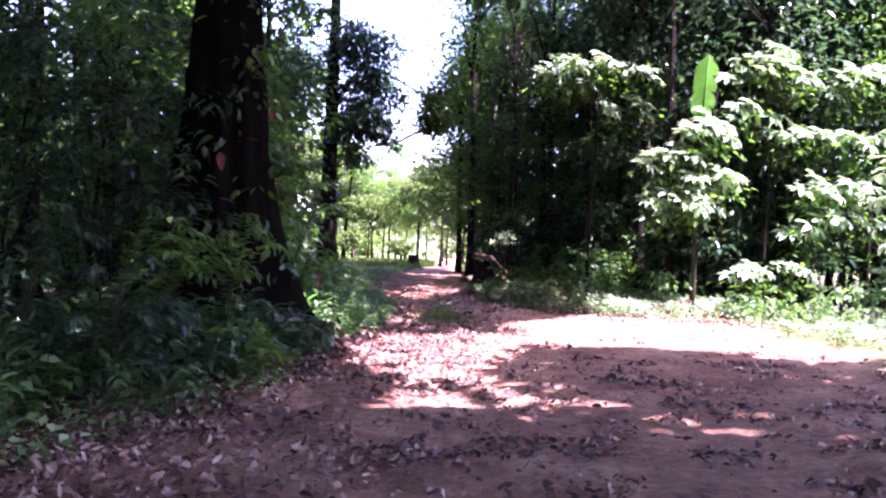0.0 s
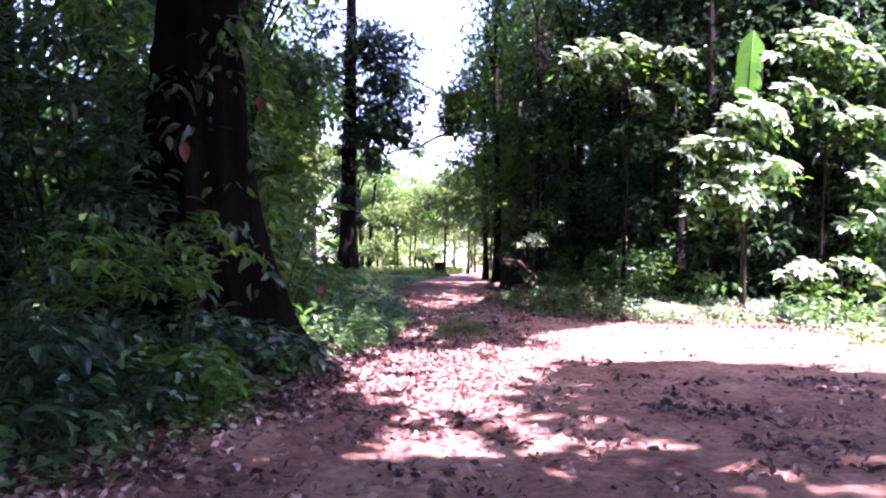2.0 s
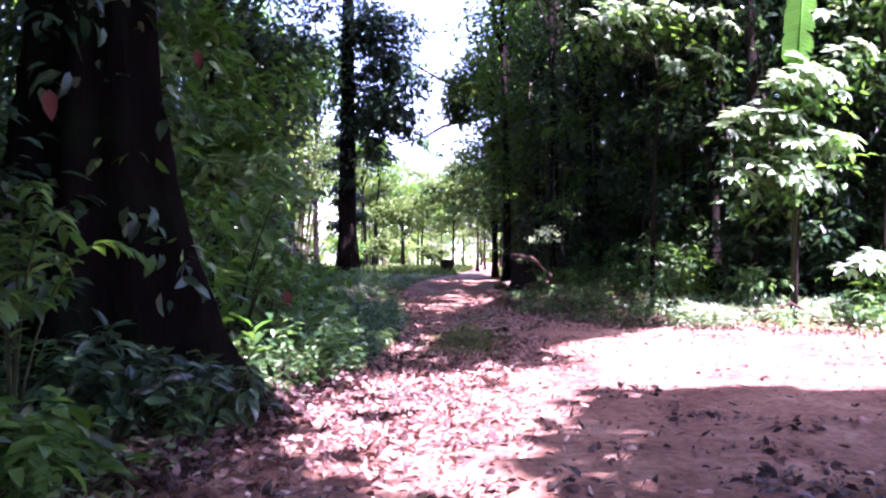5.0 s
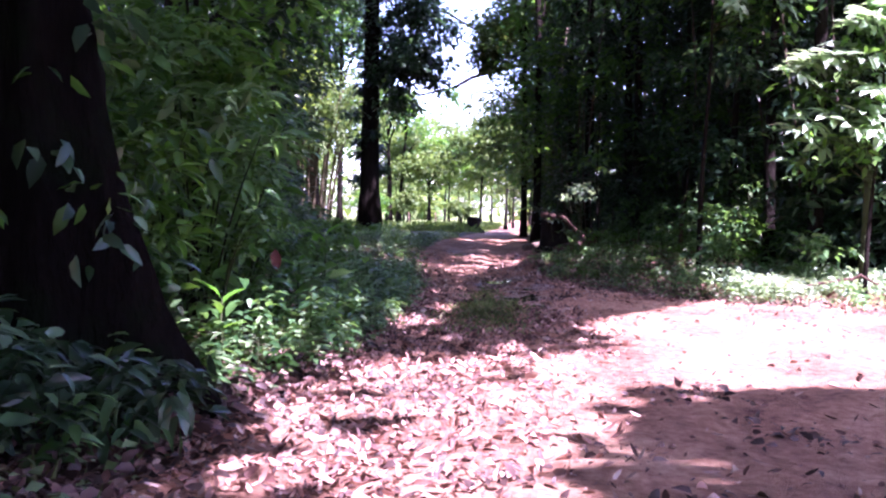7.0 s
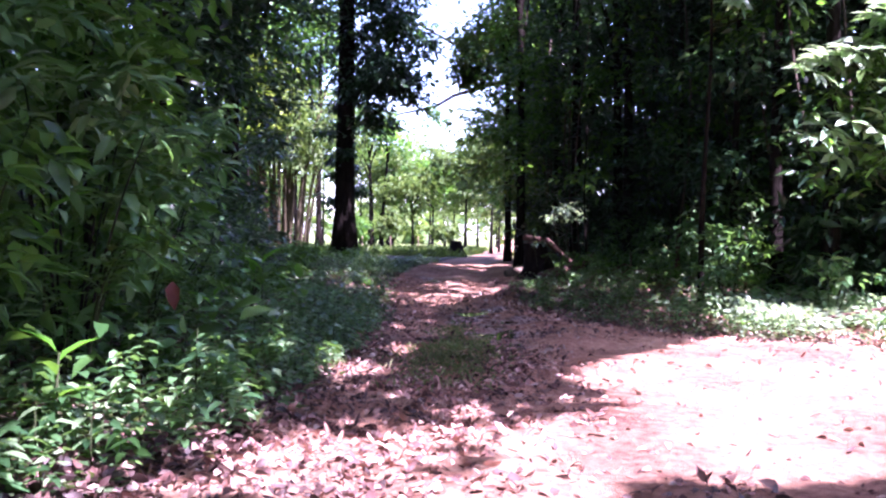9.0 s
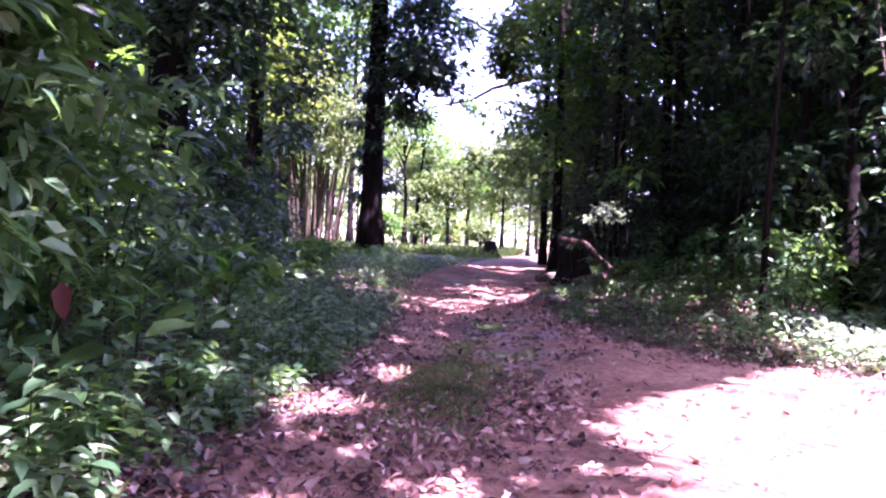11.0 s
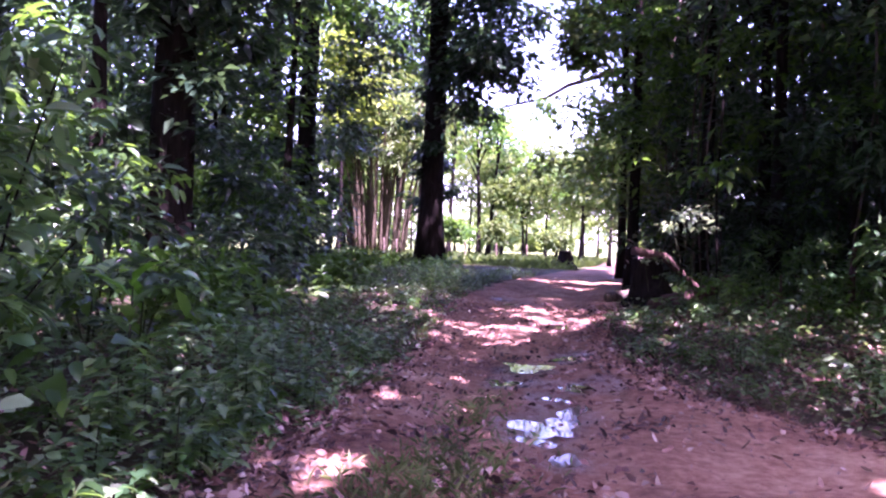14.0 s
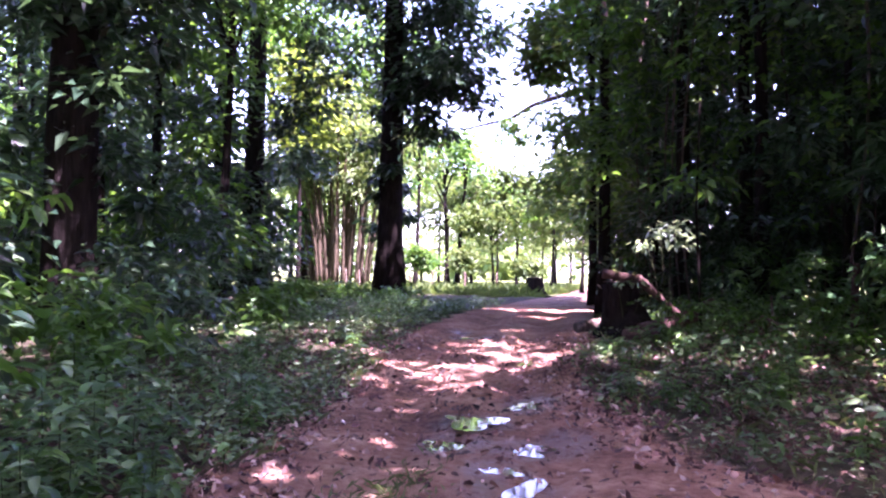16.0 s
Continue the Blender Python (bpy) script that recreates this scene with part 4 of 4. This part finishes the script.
whorl_shrub(12.9, 24.9, [(0, 0, 6.6, 1.3, 1.0, 0.9, 22), (-0.3, -0.2, 5.0, 1.2, 0.8, 0.4, 16)], PALE_SHRUB)
whorl_shrub(9.4, 23.2, [(0, 0, 1.2, 1.4, 0.6, 0.35, 20)], "low sunlit shrub with whorls of leaves paled for the sun", r=0.03, size=0.3)
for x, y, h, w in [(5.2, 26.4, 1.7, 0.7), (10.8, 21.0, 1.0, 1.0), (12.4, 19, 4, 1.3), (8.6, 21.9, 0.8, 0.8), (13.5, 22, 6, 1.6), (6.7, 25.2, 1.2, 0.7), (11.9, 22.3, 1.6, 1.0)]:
    bush(x, y, h, w, M_SUNPALE if h > 3 else M_HERB, 0.42 if h > 3 else 0.22, int(14 + h * w * 2.6), 12, "sunlit broad-leaved shrub beside the clearing", G4, low=0.2, ratio=0.5, hang=0.3)


def banana_plant(x, y):
    ob = thing("banana_plant", x, y, "banana plant with one bright torn upright leaf", "plant")
    u = np.linspace(0, 1, 8)
    part("stalk", tube(Geo(), np.stack([0.12 * u, 0 * u, u * 5.9 - 0.1], 1), 0.1 * (1 - 0.7 * u), 8, 0.02).mesh("stalk", M_STEM), ob)
    g = Geo()
    n = 22
    for sgn in (-1, 1):
        for i in range(n):
            a, b = i / n, (i + 0.93) / n
            tear = (0.62, 0.16, 0.0, 0.05, 0.2)[i % 5] if sgn > 0 else (0.12 if i % 7 == 3 else 0.0)

            def at(f, s):
                wd = 0.36 * min(1, 3.2 * f + 0.25) * (1 - max(0, f - 0.82) ** 2 * 22)
                return (0.12 + 0.12 * f + sgn * wd * s, 0.25 * abs(s) * wd - 0.15 * f, 5.75 + 2.05 * f - 0.10 * s)
            g.add([at(a, 0), at(b, 0), at(b, 1 - tear), at(a, 1 - tear * 0.3)], [(0, 1, 2, 3)] if sgn > 0 else [(3, 2, 1, 0)])
    blade = part("leaf_blade", g.mesh("leaf_blade", M_BANANA), ob, "bright translucent torn banana leaf")
    part("midrib", tube(Geo(), [(0.12, 0, 5.7), (0.18, -0.08, 6.8), (0.24, -0.16, 7.75)], [0.03, 0.02, 0.008], 6).mesh("midrib", M_BANANA), blade)


banana_plant(7.5, 24.6)


# ---- low plants ----
def plant_mesh(kind):
    h = (0.28, 0.4, 0.55, 0.75, 0.95, 0.45)[kind]
    pos, way = [], []
    for s in range(3 if kind < 5 else 1):
        bx, by, lx, ly = rng.normal(0, 0.05), rng.normal(0, 0.05), rng.normal(0, 0.25) * h, rng.normal(0, 0.25) * h
        n = 9 + kind * 2
        for i in range(n):
            f = 0.2 + 0.8 * i / n
            a = i * 2.4 + s
            pos.append((bx + lx * f, by + ly * f, h * f))
            way.append((math.cos(a), math.sin(a), 0.25 * (1 - f) + rng.normal(0, 0.15)))
    pos, way = np.array(pos), np.array(way)
    ln = rng.uniform(0.09, 0.2, len(pos)) * (0.8 + 0.5 * h)
    return pos, way, ln, h


PLANTS = []
for kind in range(6):
    for mat in (M_HERB, M_LEAF):
        ob = new("understory_plant")
        tagged(ob, "low broad-leaved plant on the forest floor", "plant", "low plants")
        pos, way, ln, h = plant_mesh(kind)
        part("stem", tube(Geo(), [(0, 0, -0.05), (0.01, 0, h * 0.5), (0.02, 0.01, h)], [0.008, 0.006, 0.003], 4).mesh("stem", M_STEM), ob)
        part("leaves", leaves("leaves", pos, way, np.array([0, 0, 1.0]) + rng.normal(0, 0.2, pos.shape), ln, ln * 0.45, mat, True, 0.3), ob)
        PLANTS.append((ob, h))


def place_plant(x, y, tall):
    k = int(np.clip(rng.normal(tall * 10, 1.4), 0, 11))
    ob, h = PLANTS[k]
    m = pose(x, y, float(height(x, y)), 0, 0, rng.uniform(0, 360))
    if ob.get("used"):
        return copy_thing(ob, m)
    ob["used"] = 1
    ob.matrix_basis = m
    return ob


for k in range(205):
    y = 5.5 + 38 * rng.random() ** 1.25
    d = 0.15 + abs(rng.normal(0, 1.5))
    x = float(np.interp(y, LEFT_Y, LEFT_X)) - d
    if (x + 3.5) ** 2 + (y - 13.6) ** 2 < 1.0:
        continue
    place_plant(x, y, min(0.95, 0.15 + d * 0.25) if y < 25 else min(0.4, d * 0.12))
for k in range(64):
    y = 13.6 + 10 * rng.random()
    d = 0.05 + 0.9 * rng.random() ** 1.5
    place_plant(float(np.interp(y, LEFT_Y, LEFT_X)) - d, y, 0.1 + 0.35 * d)
for k in range(66):
    y = 22.8 + 21 * rng.random() ** 1.2
    d = 0.25 + abs(rng.normal(0, 1.6))
    x = float(np.interp(y, RIGHT_Y, RIGHT_X)) + d
    place_plant(x, y, min(0.7, 0.05 + d * 0.14))
for k in range(24):
    place_plant(rng.uniform(7.6, 12), rng.uniform(14, 24), rng.uniform(0.1, 0.6))
for ob, h in PLANTS:
    if not ob.get("used"):
        ob.matrix_basis = pose(-6 - rng.random() * 3, rng.uniform(18, 30), 0)
        ob.location.z = float(height(ob.location.x, ob.location.y))
    else:
        del ob["used"]


def scatter(n, x0, x1, y0, y1, chance):
    x, y = rng.uniform(x0, x1, n), rng.uniform(y0, y1, n)
    keep = rng.random(n) < chance(x, y)
    return x[keep], y[keep]


def carpet(name, x, y, top, size, mat, label, category, ratio=0.5, full=False, rise=0.1, hang=0.1, flat=0.4):
    n = len(x)
    z = height(x, y) + rng.random(n) * top
    way = rng.standard_normal((n, 3)) * np.array([1, 1, 0.25]) + np.array([0, 0, rise])
    up = np.array([0, 0, 1.0]) + rng.standard_normal((n, 3)) * flat
    ln = size * rng.uniform(0.45, 1.45, n)
    return tagged(new(name, leaves(name, np.stack([x, y, z], 1), way, up, ln, ln * ratio, mat, full, hang)), label, category, kind="stuff")


def left_cover(x, y):
    d = off_trail(x, y)
    return np.where((d > -0.05) & (x < 0), np.clip(0.95 - d * 0.12, 0.3, 1) * (0.6 + 0.4 * wave(x, y, 0.5, 3.0)), 0) * ((x + 3.4) ** 2 + (y - 13.6) ** 2 > 0.8) * np.where(((x + 2.95) / 1.0) ** 2 + ((y - 31.2) / 1.0) ** 2 < 1, 0.2, 1.0)


def right_cover(x, y):
    d = off_trail(x, y)
    return np.where((d > -0.05) & (x > 0), np.clip(0.9 - d * 0.1, 0.2, 1) * (0.6 + 0.4 * wave(x, y, 0.6, 5.0)), 0)


x, y = scatter(60000, -8, -1, 4.5, 47, left_cover)
carpet("ground_cover", x, y, 0.2, 0.085, M_LIT_HERB, "mat of small green herbs at the trail's edge", "ground cover", 0.75)
x, y = scatter(34000, -7, -1.5, 5, 46, lambda x, y: left_cover(x, y) * np.clip((off_trail(x, y) - np.interp(y, [22, 28], [0.3, 2.2])) * 0.8, 0, 1))
keep = rng.random(len(x)) < 0.55 + 0.7 * wave(x, y, 0.4, 7.0)
x, y = x[keep], y[keep]
carpet("undergrowth", x, y, (0.25 + 0.6 * np.clip(0.5 + wave(x, y, 0.7, 2.0), 0, 1)) * np.interp(y, [27, 33], [1.0, 0.4]), 0.16, M_HERB, "knee-high tangle of green herbs", "undergrowth", 0.6, True, 0.0, 0.25)
x, y = scatter(7000, -6, -1.5, 13, 40, lambda x, y: left_cover(x, y) * np.clip((off_trail(x, y) - np.interp(y, [22, 28], [0.4, 2.2])) * 0.8, 0, 1) * np.clip(0.2 + 1.4 * wave(x, y, 0.5, 1.0), 0, 1))
carpet("undergrowth", x, y, 0.85 * np.interp(y, [26, 32], [1.0, 0.45]), 0.3, M_LEAF, "broad-leaved dark green herbs in clumps", "undergrowth", 0.5, True, 0.0, 0.3)
x, y = scatter(12000, 1.4, 9, 23, 46, lambda x, y: right_cover(x, y) * np.clip((off_trail(x, y) - 0.5) * 0.6, 0, 1))
carpet("undergrowth", x, y, 0.35, 0.13, M_LIT_HERB, "low tangle of herbs on the bank", "undergrowth", 0.6, True, 0.0, 0.2)
x, y = scatter(26000, 0.6, 9, 22, 46, right_cover)
carpet("ground_cover", x, y, 0.18, 0.085, M_LIT_HERB, "mat of small green herbs on the bank", "ground cover")
# weeds in the sun patch get the same sun-paled leaf colour
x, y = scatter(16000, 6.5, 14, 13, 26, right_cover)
carpet("ground_cover", x, y, 0.25, 0.13, M_SUNPALE, "sunlit low weeds beside the clearing", "ground cover")
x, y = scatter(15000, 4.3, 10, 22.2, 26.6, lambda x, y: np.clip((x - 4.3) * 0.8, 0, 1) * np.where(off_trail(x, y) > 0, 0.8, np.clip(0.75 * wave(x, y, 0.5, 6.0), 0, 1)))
carpet("ground_cover", x, y, 0.4, 0.13, M_SUNPALE, "sunlit weeds under the shrubs, leaves paled for the sun", "ground cover", 0.45, False, 0.35)
x, y = scatter(11000, 0.6, 9, 22, 46, right_cover)
carpet("grass", x, y, 0.03, 0.15, M_GRASS, "thin grass on the bank", "grass", 0.07, False, 1.1, 0.25)
x, y = scatter(9000, -4.5, -1, 5, 46, left_cover)
carpet("grass", x, y, 0.03, 0.17, M_GRASS, "thin grass along the trail's edge", "grass", 0.07, False, 1.1, 0.25)
x, y = scatter(15000, -1.2, 1.4, 17.5, 25, lambda x, y: np.exp(-((x - 0.05) / 0.45) ** 2 - ((y - 19.9) / 1.5) ** 2) + 0.5 * np.exp(-((x + 0.1) / 0.25) ** 2 - ((y - 23.2) / 0.7) ** 2))
carpet("grass", x, y, 0.02, 0.1, M_GRASS, "sparse grass tuft between the wheel tracks", "grass", 0.1, False, 1.2, 0.2)
x, y = scatter(30000, -20, 8, 54, 95, lambda x, y: np.clip(off_trail(x, y), 0, 1))
carpet("grass", x, y, 0.05, 0.5, M_BRIGHT, "sunlit grass of the far clearing", "grass", 0.12, False, 0.9, 0.25)


def litter_chance(x, y):
    d = off_trail(x, y)
    c = np.where(x > 1.3, 0.02, 0.05) + 0.05 * (y > 22) + 0.9 * np.exp(-(d / 0.45) ** 2) * np.clip((28 - y) / 8, 0.25, 1) * (x < 2)
    c = c + 0.9 * np.exp(-((x - 0.1) / 1.0) ** 2 - ((y - 17.6) / 2.3) ** 2) + 0.8 * np.exp(-((x + 0.6) / 1.0) ** 2 - ((y - 13) / 2.2) ** 2)
    c = c + 0.5 * np.clip(wave(x, y, 0.55, 9.0) * 2 - 0.5, 0, 1) * (y < 13) + 0.7 * np.exp(-((x + 2.2) / 1.2) ** 2 - ((y - 5.5) / 2.0) ** 2)
    c = c + 0.9 * np.exp(-((x - 0.7) / 0.6) ** 2 - ((y - 19.7) / 1.3) ** 2)
    c = c + 0.35 * np.exp(-((d + 0.1) / 0.5) ** 2) * (x > 0) * (y > 20)
    return np.where(d < 0.6, np.clip(c, 0, 1), np.where((x > 0) & (y > 21), 0.35, 0.12))


x, y = scatter(170000, -4.5, 9, 3.5, 34, lambda x, y: np.maximum(litter_chance(x, y), 0.9 * lump(x, y, 1.0, 30.2, 0.4, 0.9, 1)))
half = rng.random(len(x)) < 0.5
carpet("leaf_litter", x[half], y[half], 0.03, 0.075, M_LITTER, "brown and pale fallen leaves strewn on the trail", "leaf litter", 0.72, True, 0.12, 0.55, 0.7)
carpet("leaf_litter", x[~half], y[~half], 0.02, 0.085, M_LITTER, "narrow curled brown leaves strewn on the trail", "leaf litter", 0.36, True, 0.05, -0.35, 0.55)


HEAPS = [(rng.uniform(-2.2, 5.5), rng.uniform(4.2, 15), rng.uniform(0.12, 0.4)) for _ in range(48)] + [(rng.uniform(-1.0, 2.2), rng.uniform(19, 31), rng.uniform(0.1, 0.3)) for _ in range(22)]
HEAPS += [(2.5, 10.9, 0.5), (2.9, 10.6, 0.35), (0.4, 6.6, 0.5), (1.0, 6.8, 0.4), (-0.3, 6.3, 0.4), (2.4, 6.8, 0.35), (-0.15, 27.9, 0.3)]


def heap_chance(x, y):
    c = np.zeros(x.shape)
    for cx, cy, r in HEAPS:
        c = np.maximum(c, np.exp(-((x - cx) / r) ** 2 - ((y - cy) / (r * 0.8)) ** 2))
    return np.where(off_trail(x, y) < 0.1, c, 0)


x, y = scatter(60000, -3, 6, 3.8, 31.5, heap_chance)
carpet("leaf_litter", x, y, 0.035, 0.085, M_MULCH, "dark rotting leaves gathered in small heaps", "leaf litter", 0.6, True, 0.15, 0.4, 0.7)
x, y = scatter(16000, -4.2, -0.9, 10.5, 16.5, lambda x, y: np.exp(-((off_trail(x, y) - 0.25) / 0.35) ** 2) * (x < 0))
carpet("leaf_litter", x, y, 0.12, 0.1, M_MULCH, "dark brown leaves banked against the root", "leaf litter", 0.6, True, 0.3, 0.4, 0.8)


def clods():
    """Crumbs of dry earth on the trail."""
    x, y = scatter(5200, -2.6, 7, 4, 32, lambda x, y: (off_trail(x, y) < -0.05) * np.clip(0.3 + wave(x, y, 0.6, 12.0), 0, 1))
    ico = np.array([(0, 0, 1), (1, 0, 0.1), (0.3, 0.95, 0), (-0.8, 0.6, 0.1), (-0.8, -0.6, 0), (0.3, -0.95, 0.1), (0, 0, -0.6)])
    tri = [(0, 1, 2), (0, 2, 3), (0, 3, 4), (0, 4, 5), (0, 5, 1), (6, 2, 1), (6, 3, 2), (6, 4, 3), (6, 5, 4), (6, 1, 5)]
    g = Geo()
    for a, b, z in zip(x, y, height(x, y)):
        r = 0.008 + 0.03 * rng.random() ** 3
        g.add(ico * r * rng.uniform(0.6, 1.3, (7, 3)) * np.array([1, 1, 0.7]) + np.array([a, b, z + r * 0.2]), tri)
    tagged(new("dirt_clods", g.mesh("dirt_clods", M_CLOD, False)), "crumbs of reddish earth on the trail", "dirt", kind="stuff")


clods()


def puddle(cx, cy, rx, ry):
    a = np.linspace(0, 2 * np.pi, 28, endpoint=False)
    r = 1 + 0.3 * np.sin(a * 2 + cy * 5) + 0.3 * np.sin(a * 3 + cx * 7) + 0.18 * np.sin(a * 5 + cy * 3)
    z = float(height(cx, cy)) + 0.026
    v = [(cx, cy, z)] + [(cx + math.cos(t) * rx * k * 1.25, cy + math.sin(t) * ry * k * 1.25, z) for t, k in zip(a, r)]
    me = Geo().add(v, [(0, i + 1, (i + 1) % 28 + 1) for i in range(28)]).mesh("puddle", M_WATER)
    tagged(new("puddle", me), "shallow muddy puddle in the wheel rut", "puddle", "puddles in the ruts", "structure")


for p in PUDDLES:
    puddle(*p)


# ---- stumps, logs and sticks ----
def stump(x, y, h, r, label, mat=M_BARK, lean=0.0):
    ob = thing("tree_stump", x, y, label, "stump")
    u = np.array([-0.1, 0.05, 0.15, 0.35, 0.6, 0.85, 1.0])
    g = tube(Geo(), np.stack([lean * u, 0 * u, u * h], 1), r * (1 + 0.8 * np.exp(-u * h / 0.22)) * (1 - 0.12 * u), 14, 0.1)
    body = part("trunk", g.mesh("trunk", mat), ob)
    g = tube(Geo(), [(lean, 0, h), (lean, 0, h + 0.015)], [r * 0.95, r * 0.8], 14, 0.1)
    part("cut_face", g.mesh("cut_face", M_DEAD), body, "rough weathered sawn top")
    return ob


def log(points, r, label, mat=M_DEAD, name="fallen_log", sides=10):
    p = np.array(points, float)
    ob = new(name, tube(Geo(), np.array([np.interp(np.linspace(0, 1, 9), np.linspace(0, 1, len(p)), p[:, k]) for k in range(3)]).T, np.linspace(r, r * 0.75, 9), sides, 0.07).mesh(name, mat))
    return tagged(ob, label, "log" if r > 0.05 else "sapling" if name == "sapling" else "branch")


def gh(x, y, dz=0.0):
    return (x, y, float(height(x, y)) + dz)


stump(-2.1, 59.2, 0.95, 0.36, "old dark stump beside the far trail")
stump(1.75, 34.1, 0.95, 0.36, "broken dark stump behind pale weeds", lean=-0.12)
log([gh(1.3, 34.2, 1.2), gh(2.0, 34.3, 0.98), gh(2.95, 34.9, 0.12)], 0.095, "broken log leaning on the stump", M_RUST)
log([gh(2.0, 33.2, 0.1), gh(2.9, 33.9, 0.3), gh(3.4, 34.4, 0.5)], 0.16, "pale reddish fallen log by the trail", M_RUST)
log([gh(0.8, 34.6, 0.1), gh(1.4, 35.2, 0.16)], 0.13, "short pale log beside the stump")
log([gh(1.7, 33.1, 0.09), gh(2.5, 32.8, 0.12)], 0.12, "short reddish log lying in weeds", M_RUST)
log([gh(5.42, 32.3, -0.05), gh(5.4, 32.3, 0.7), gh(5.44, 32.3, 1.35)], 0.07, "upright reddish broken sapling stem", M_RUST, "broken_sapling")
log([gh(3.6, 33.4, 0.05), gh(4.1, 33.0, 0.35), gh(4.5, 32.6, 0.12)], 0.035, "fallen reddish branch on the bank", M_RUST, "fallen_branch")
log([gh(3.9, 32.6, 0.03), gh(4.3, 33.2, 0.25), gh(4.4, 33.9, 0.6)], 0.03, "fallen reddish branch on the bank", M_RUST, "fallen_branch")
log([gh(6.6, 24.0, 0.03), gh(7.1, 23.7, 0.5), gh(7.7, 23.4, 0.1)], 0.03, "dry twig arching over the weeds", M_RUST, "fallen_branch")
log([gh(5.6, 24.2, 0.02), gh(6.4, 23.9, 0.3), gh(7.2, 24.0, 0.45)], 0.03, "dry twig arching over the weeds", M_RUST, "fallen_branch")
log([gh(3.05, 33.0, -0.05), gh(2.96, 33.1, 2.3), gh(3.02, 33.1, 4.3)], 0.024, "thin sapling stem standing by the bank", M_BARK, "sapling")
log([gh(-11.5, 46, 0.05), gh(-9.5, 46.3, 0.12), gh(-8, 46.0, 0.05)], 0.1, "dark fallen log beside the tall tree", M_BARK)
bush(2.55, 34.3, 2.1, 0.5, M_SUNPALE, 0.2, 9, 12, "sunlit leafy weed growing over the stump", "weeds over the logs", low=0.72)
bush(1.75, 33.7, 1.0, 0.22, M_SUNPALE, 0.13, 4, 10, "sunlit leafy weed growing over the stump", "weeds over the logs", low=0.6)
bush(3.0, 32.2, 0.8, 0.8, M_LEAF, 0.16, 20, 16, "low green bush on the bank", "bushes on the bank")
bush(4.6, 31.0, 0.8, 0.9, M_LEAF, 0.16, 20, 16, "low green bush on the bank", "bushes on the bank")
for x, y, h, w in [(5.6, 29.0, 1.6, 0.8), (7.2, 30.6, 2.4, 1.0), (6.2, 32.0, 1.8, 0.8), (5.2, 33.8, 1.4, 0.7), (4.5, 35.4, 1.6, 0.7), (8.2, 29.0, 2.6, 1.0)]:
    bush(x, y, h, w, M_HERB, 0.22, int(14 + 8 * h), 16, "leafy green bush at the edge of the forest wall", "bushes on the bank")
bush(6.6, 29.4, 1.5, 0.7, M_LEAF, 0.22, 16, 14, "leafy bush catching the sun", "bushes on the bank")


def broad_plant(x, y, h, ln, n, turn):
    """A stalk with large upright lance-shaped leaves."""
    ob = thing("broad_leaved_plant", x, y, "bright green plant with large upright pointed leaves", "plant", "large-leaved plants in the undergrowth")
    part("stem", tube(Geo(), [(0, 0, -0.05), (0.02, 0, h * 0.5), (0.03, 0.02, h)], [0.016, 0.012, 0.006], 6).mesh("stem", M_STEM), ob)
    for k in range(n):
        a, f = turn + k * 2.4, 0.45 + 0.55 * k / max(1, n - 1)
        way = np.array([[math.cos(a), math.sin(a), 0.35 + 0.7 * f]])
        up = np.array([[-math.cos(a), -math.sin(a), 0.9]])
        part("leaf", leaves("leaf", np.array([[0.02, 0.01, h * f]]), way, up, ln * rng.uniform(0.8, 1.1), ln * 0.3, M_BANANA if k > n - 3 else M_LEAF, True, 0.3), ob)


for x, y, h, ln, n, turn in [(-2.95, 21.7, 1.0, 0.5, 6, 0.3), (-3.3, 22.4, 0.8, 0.45, 5, 1.6), (-2.7, 18.9, 0.7, 0.4, 5, 2.6), (-3.4, 16.6, 1.5, 0.45, 6, 0.9), (-2.5, 15.2, 0.6, 0.35, 5, 0.0)]:
    broad_plant(x, y, h, ln, n, turn)
bush(-1.95, 21.1, 0.32, 0.14, M_SUNPALE, 0.17, 3, 3, "small herb with pale broad leaves", "pale herbs on the forest floor", low=0.8)
bush(6.4, 22.3, 0.5, 0.3, M_HERB, 0.16, 9, 9, "small leafy weed on the sunlit dirt", "weeds on the clearing")


def fence_post(x, y):
    p = [gh(x, y, -0.1), gh(x + 0.02, y, 0.6), gh(x, y, 1.25)]
    log(p, 0.06, "weathered wooden fence post in the clearing", M_DEAD, "fence_post", 7)["category"] = "fence post"


for x, y in ((-11.0, 69), (-9.6, 69.3), (-13.2, 62.5), (-12.5, 62.8), (-5.6, 70.5), (-7.6, 70)):
    fence_post(x, y)


def withered_leaf(x, y, z, ln):
    pos = np.array([[0.0, 0, 0]])
    ob = new("withered_leaf", leaves("withered_leaf", pos, np.array([[0.2, -0.3, -1.0]]), np.array([[0.3, -1.0, 0.2]]), ln, ln * 0.55, M_RED, True))
    ob.location = (x, y, z)
    tagged(ob, "withered reddish leaf hanging in the undergrowth", "leaf", "withered leaves")


withered_leaf(-2.67, 17.7, 0.85, 0.3)
withered_leaf(-4.2, 20.6, 3.2, 0.25)
withered_leaf(-3.3, 12.0, 2.8, 0.28)
withered_leaf(-3.4, 15.9, 4.1, 0.28)

# two more leafy trees behind the giant
for x, y, hh in [(-12.6, 22.5, 14), (-14.8, 25.5, 15)]:
    tree(x, y, hh, 0.13, column(30, 1.0, hh * 0.8, 1.6, 1.0) + crown(20, 0, 0, hh * 0.8, 2.2, 2.2, hh * 0.16, 1.2), 66, 0.34, M_LEAF, "slender leafy tree in the forest", limbs=5, flare=1.3, sides=8)
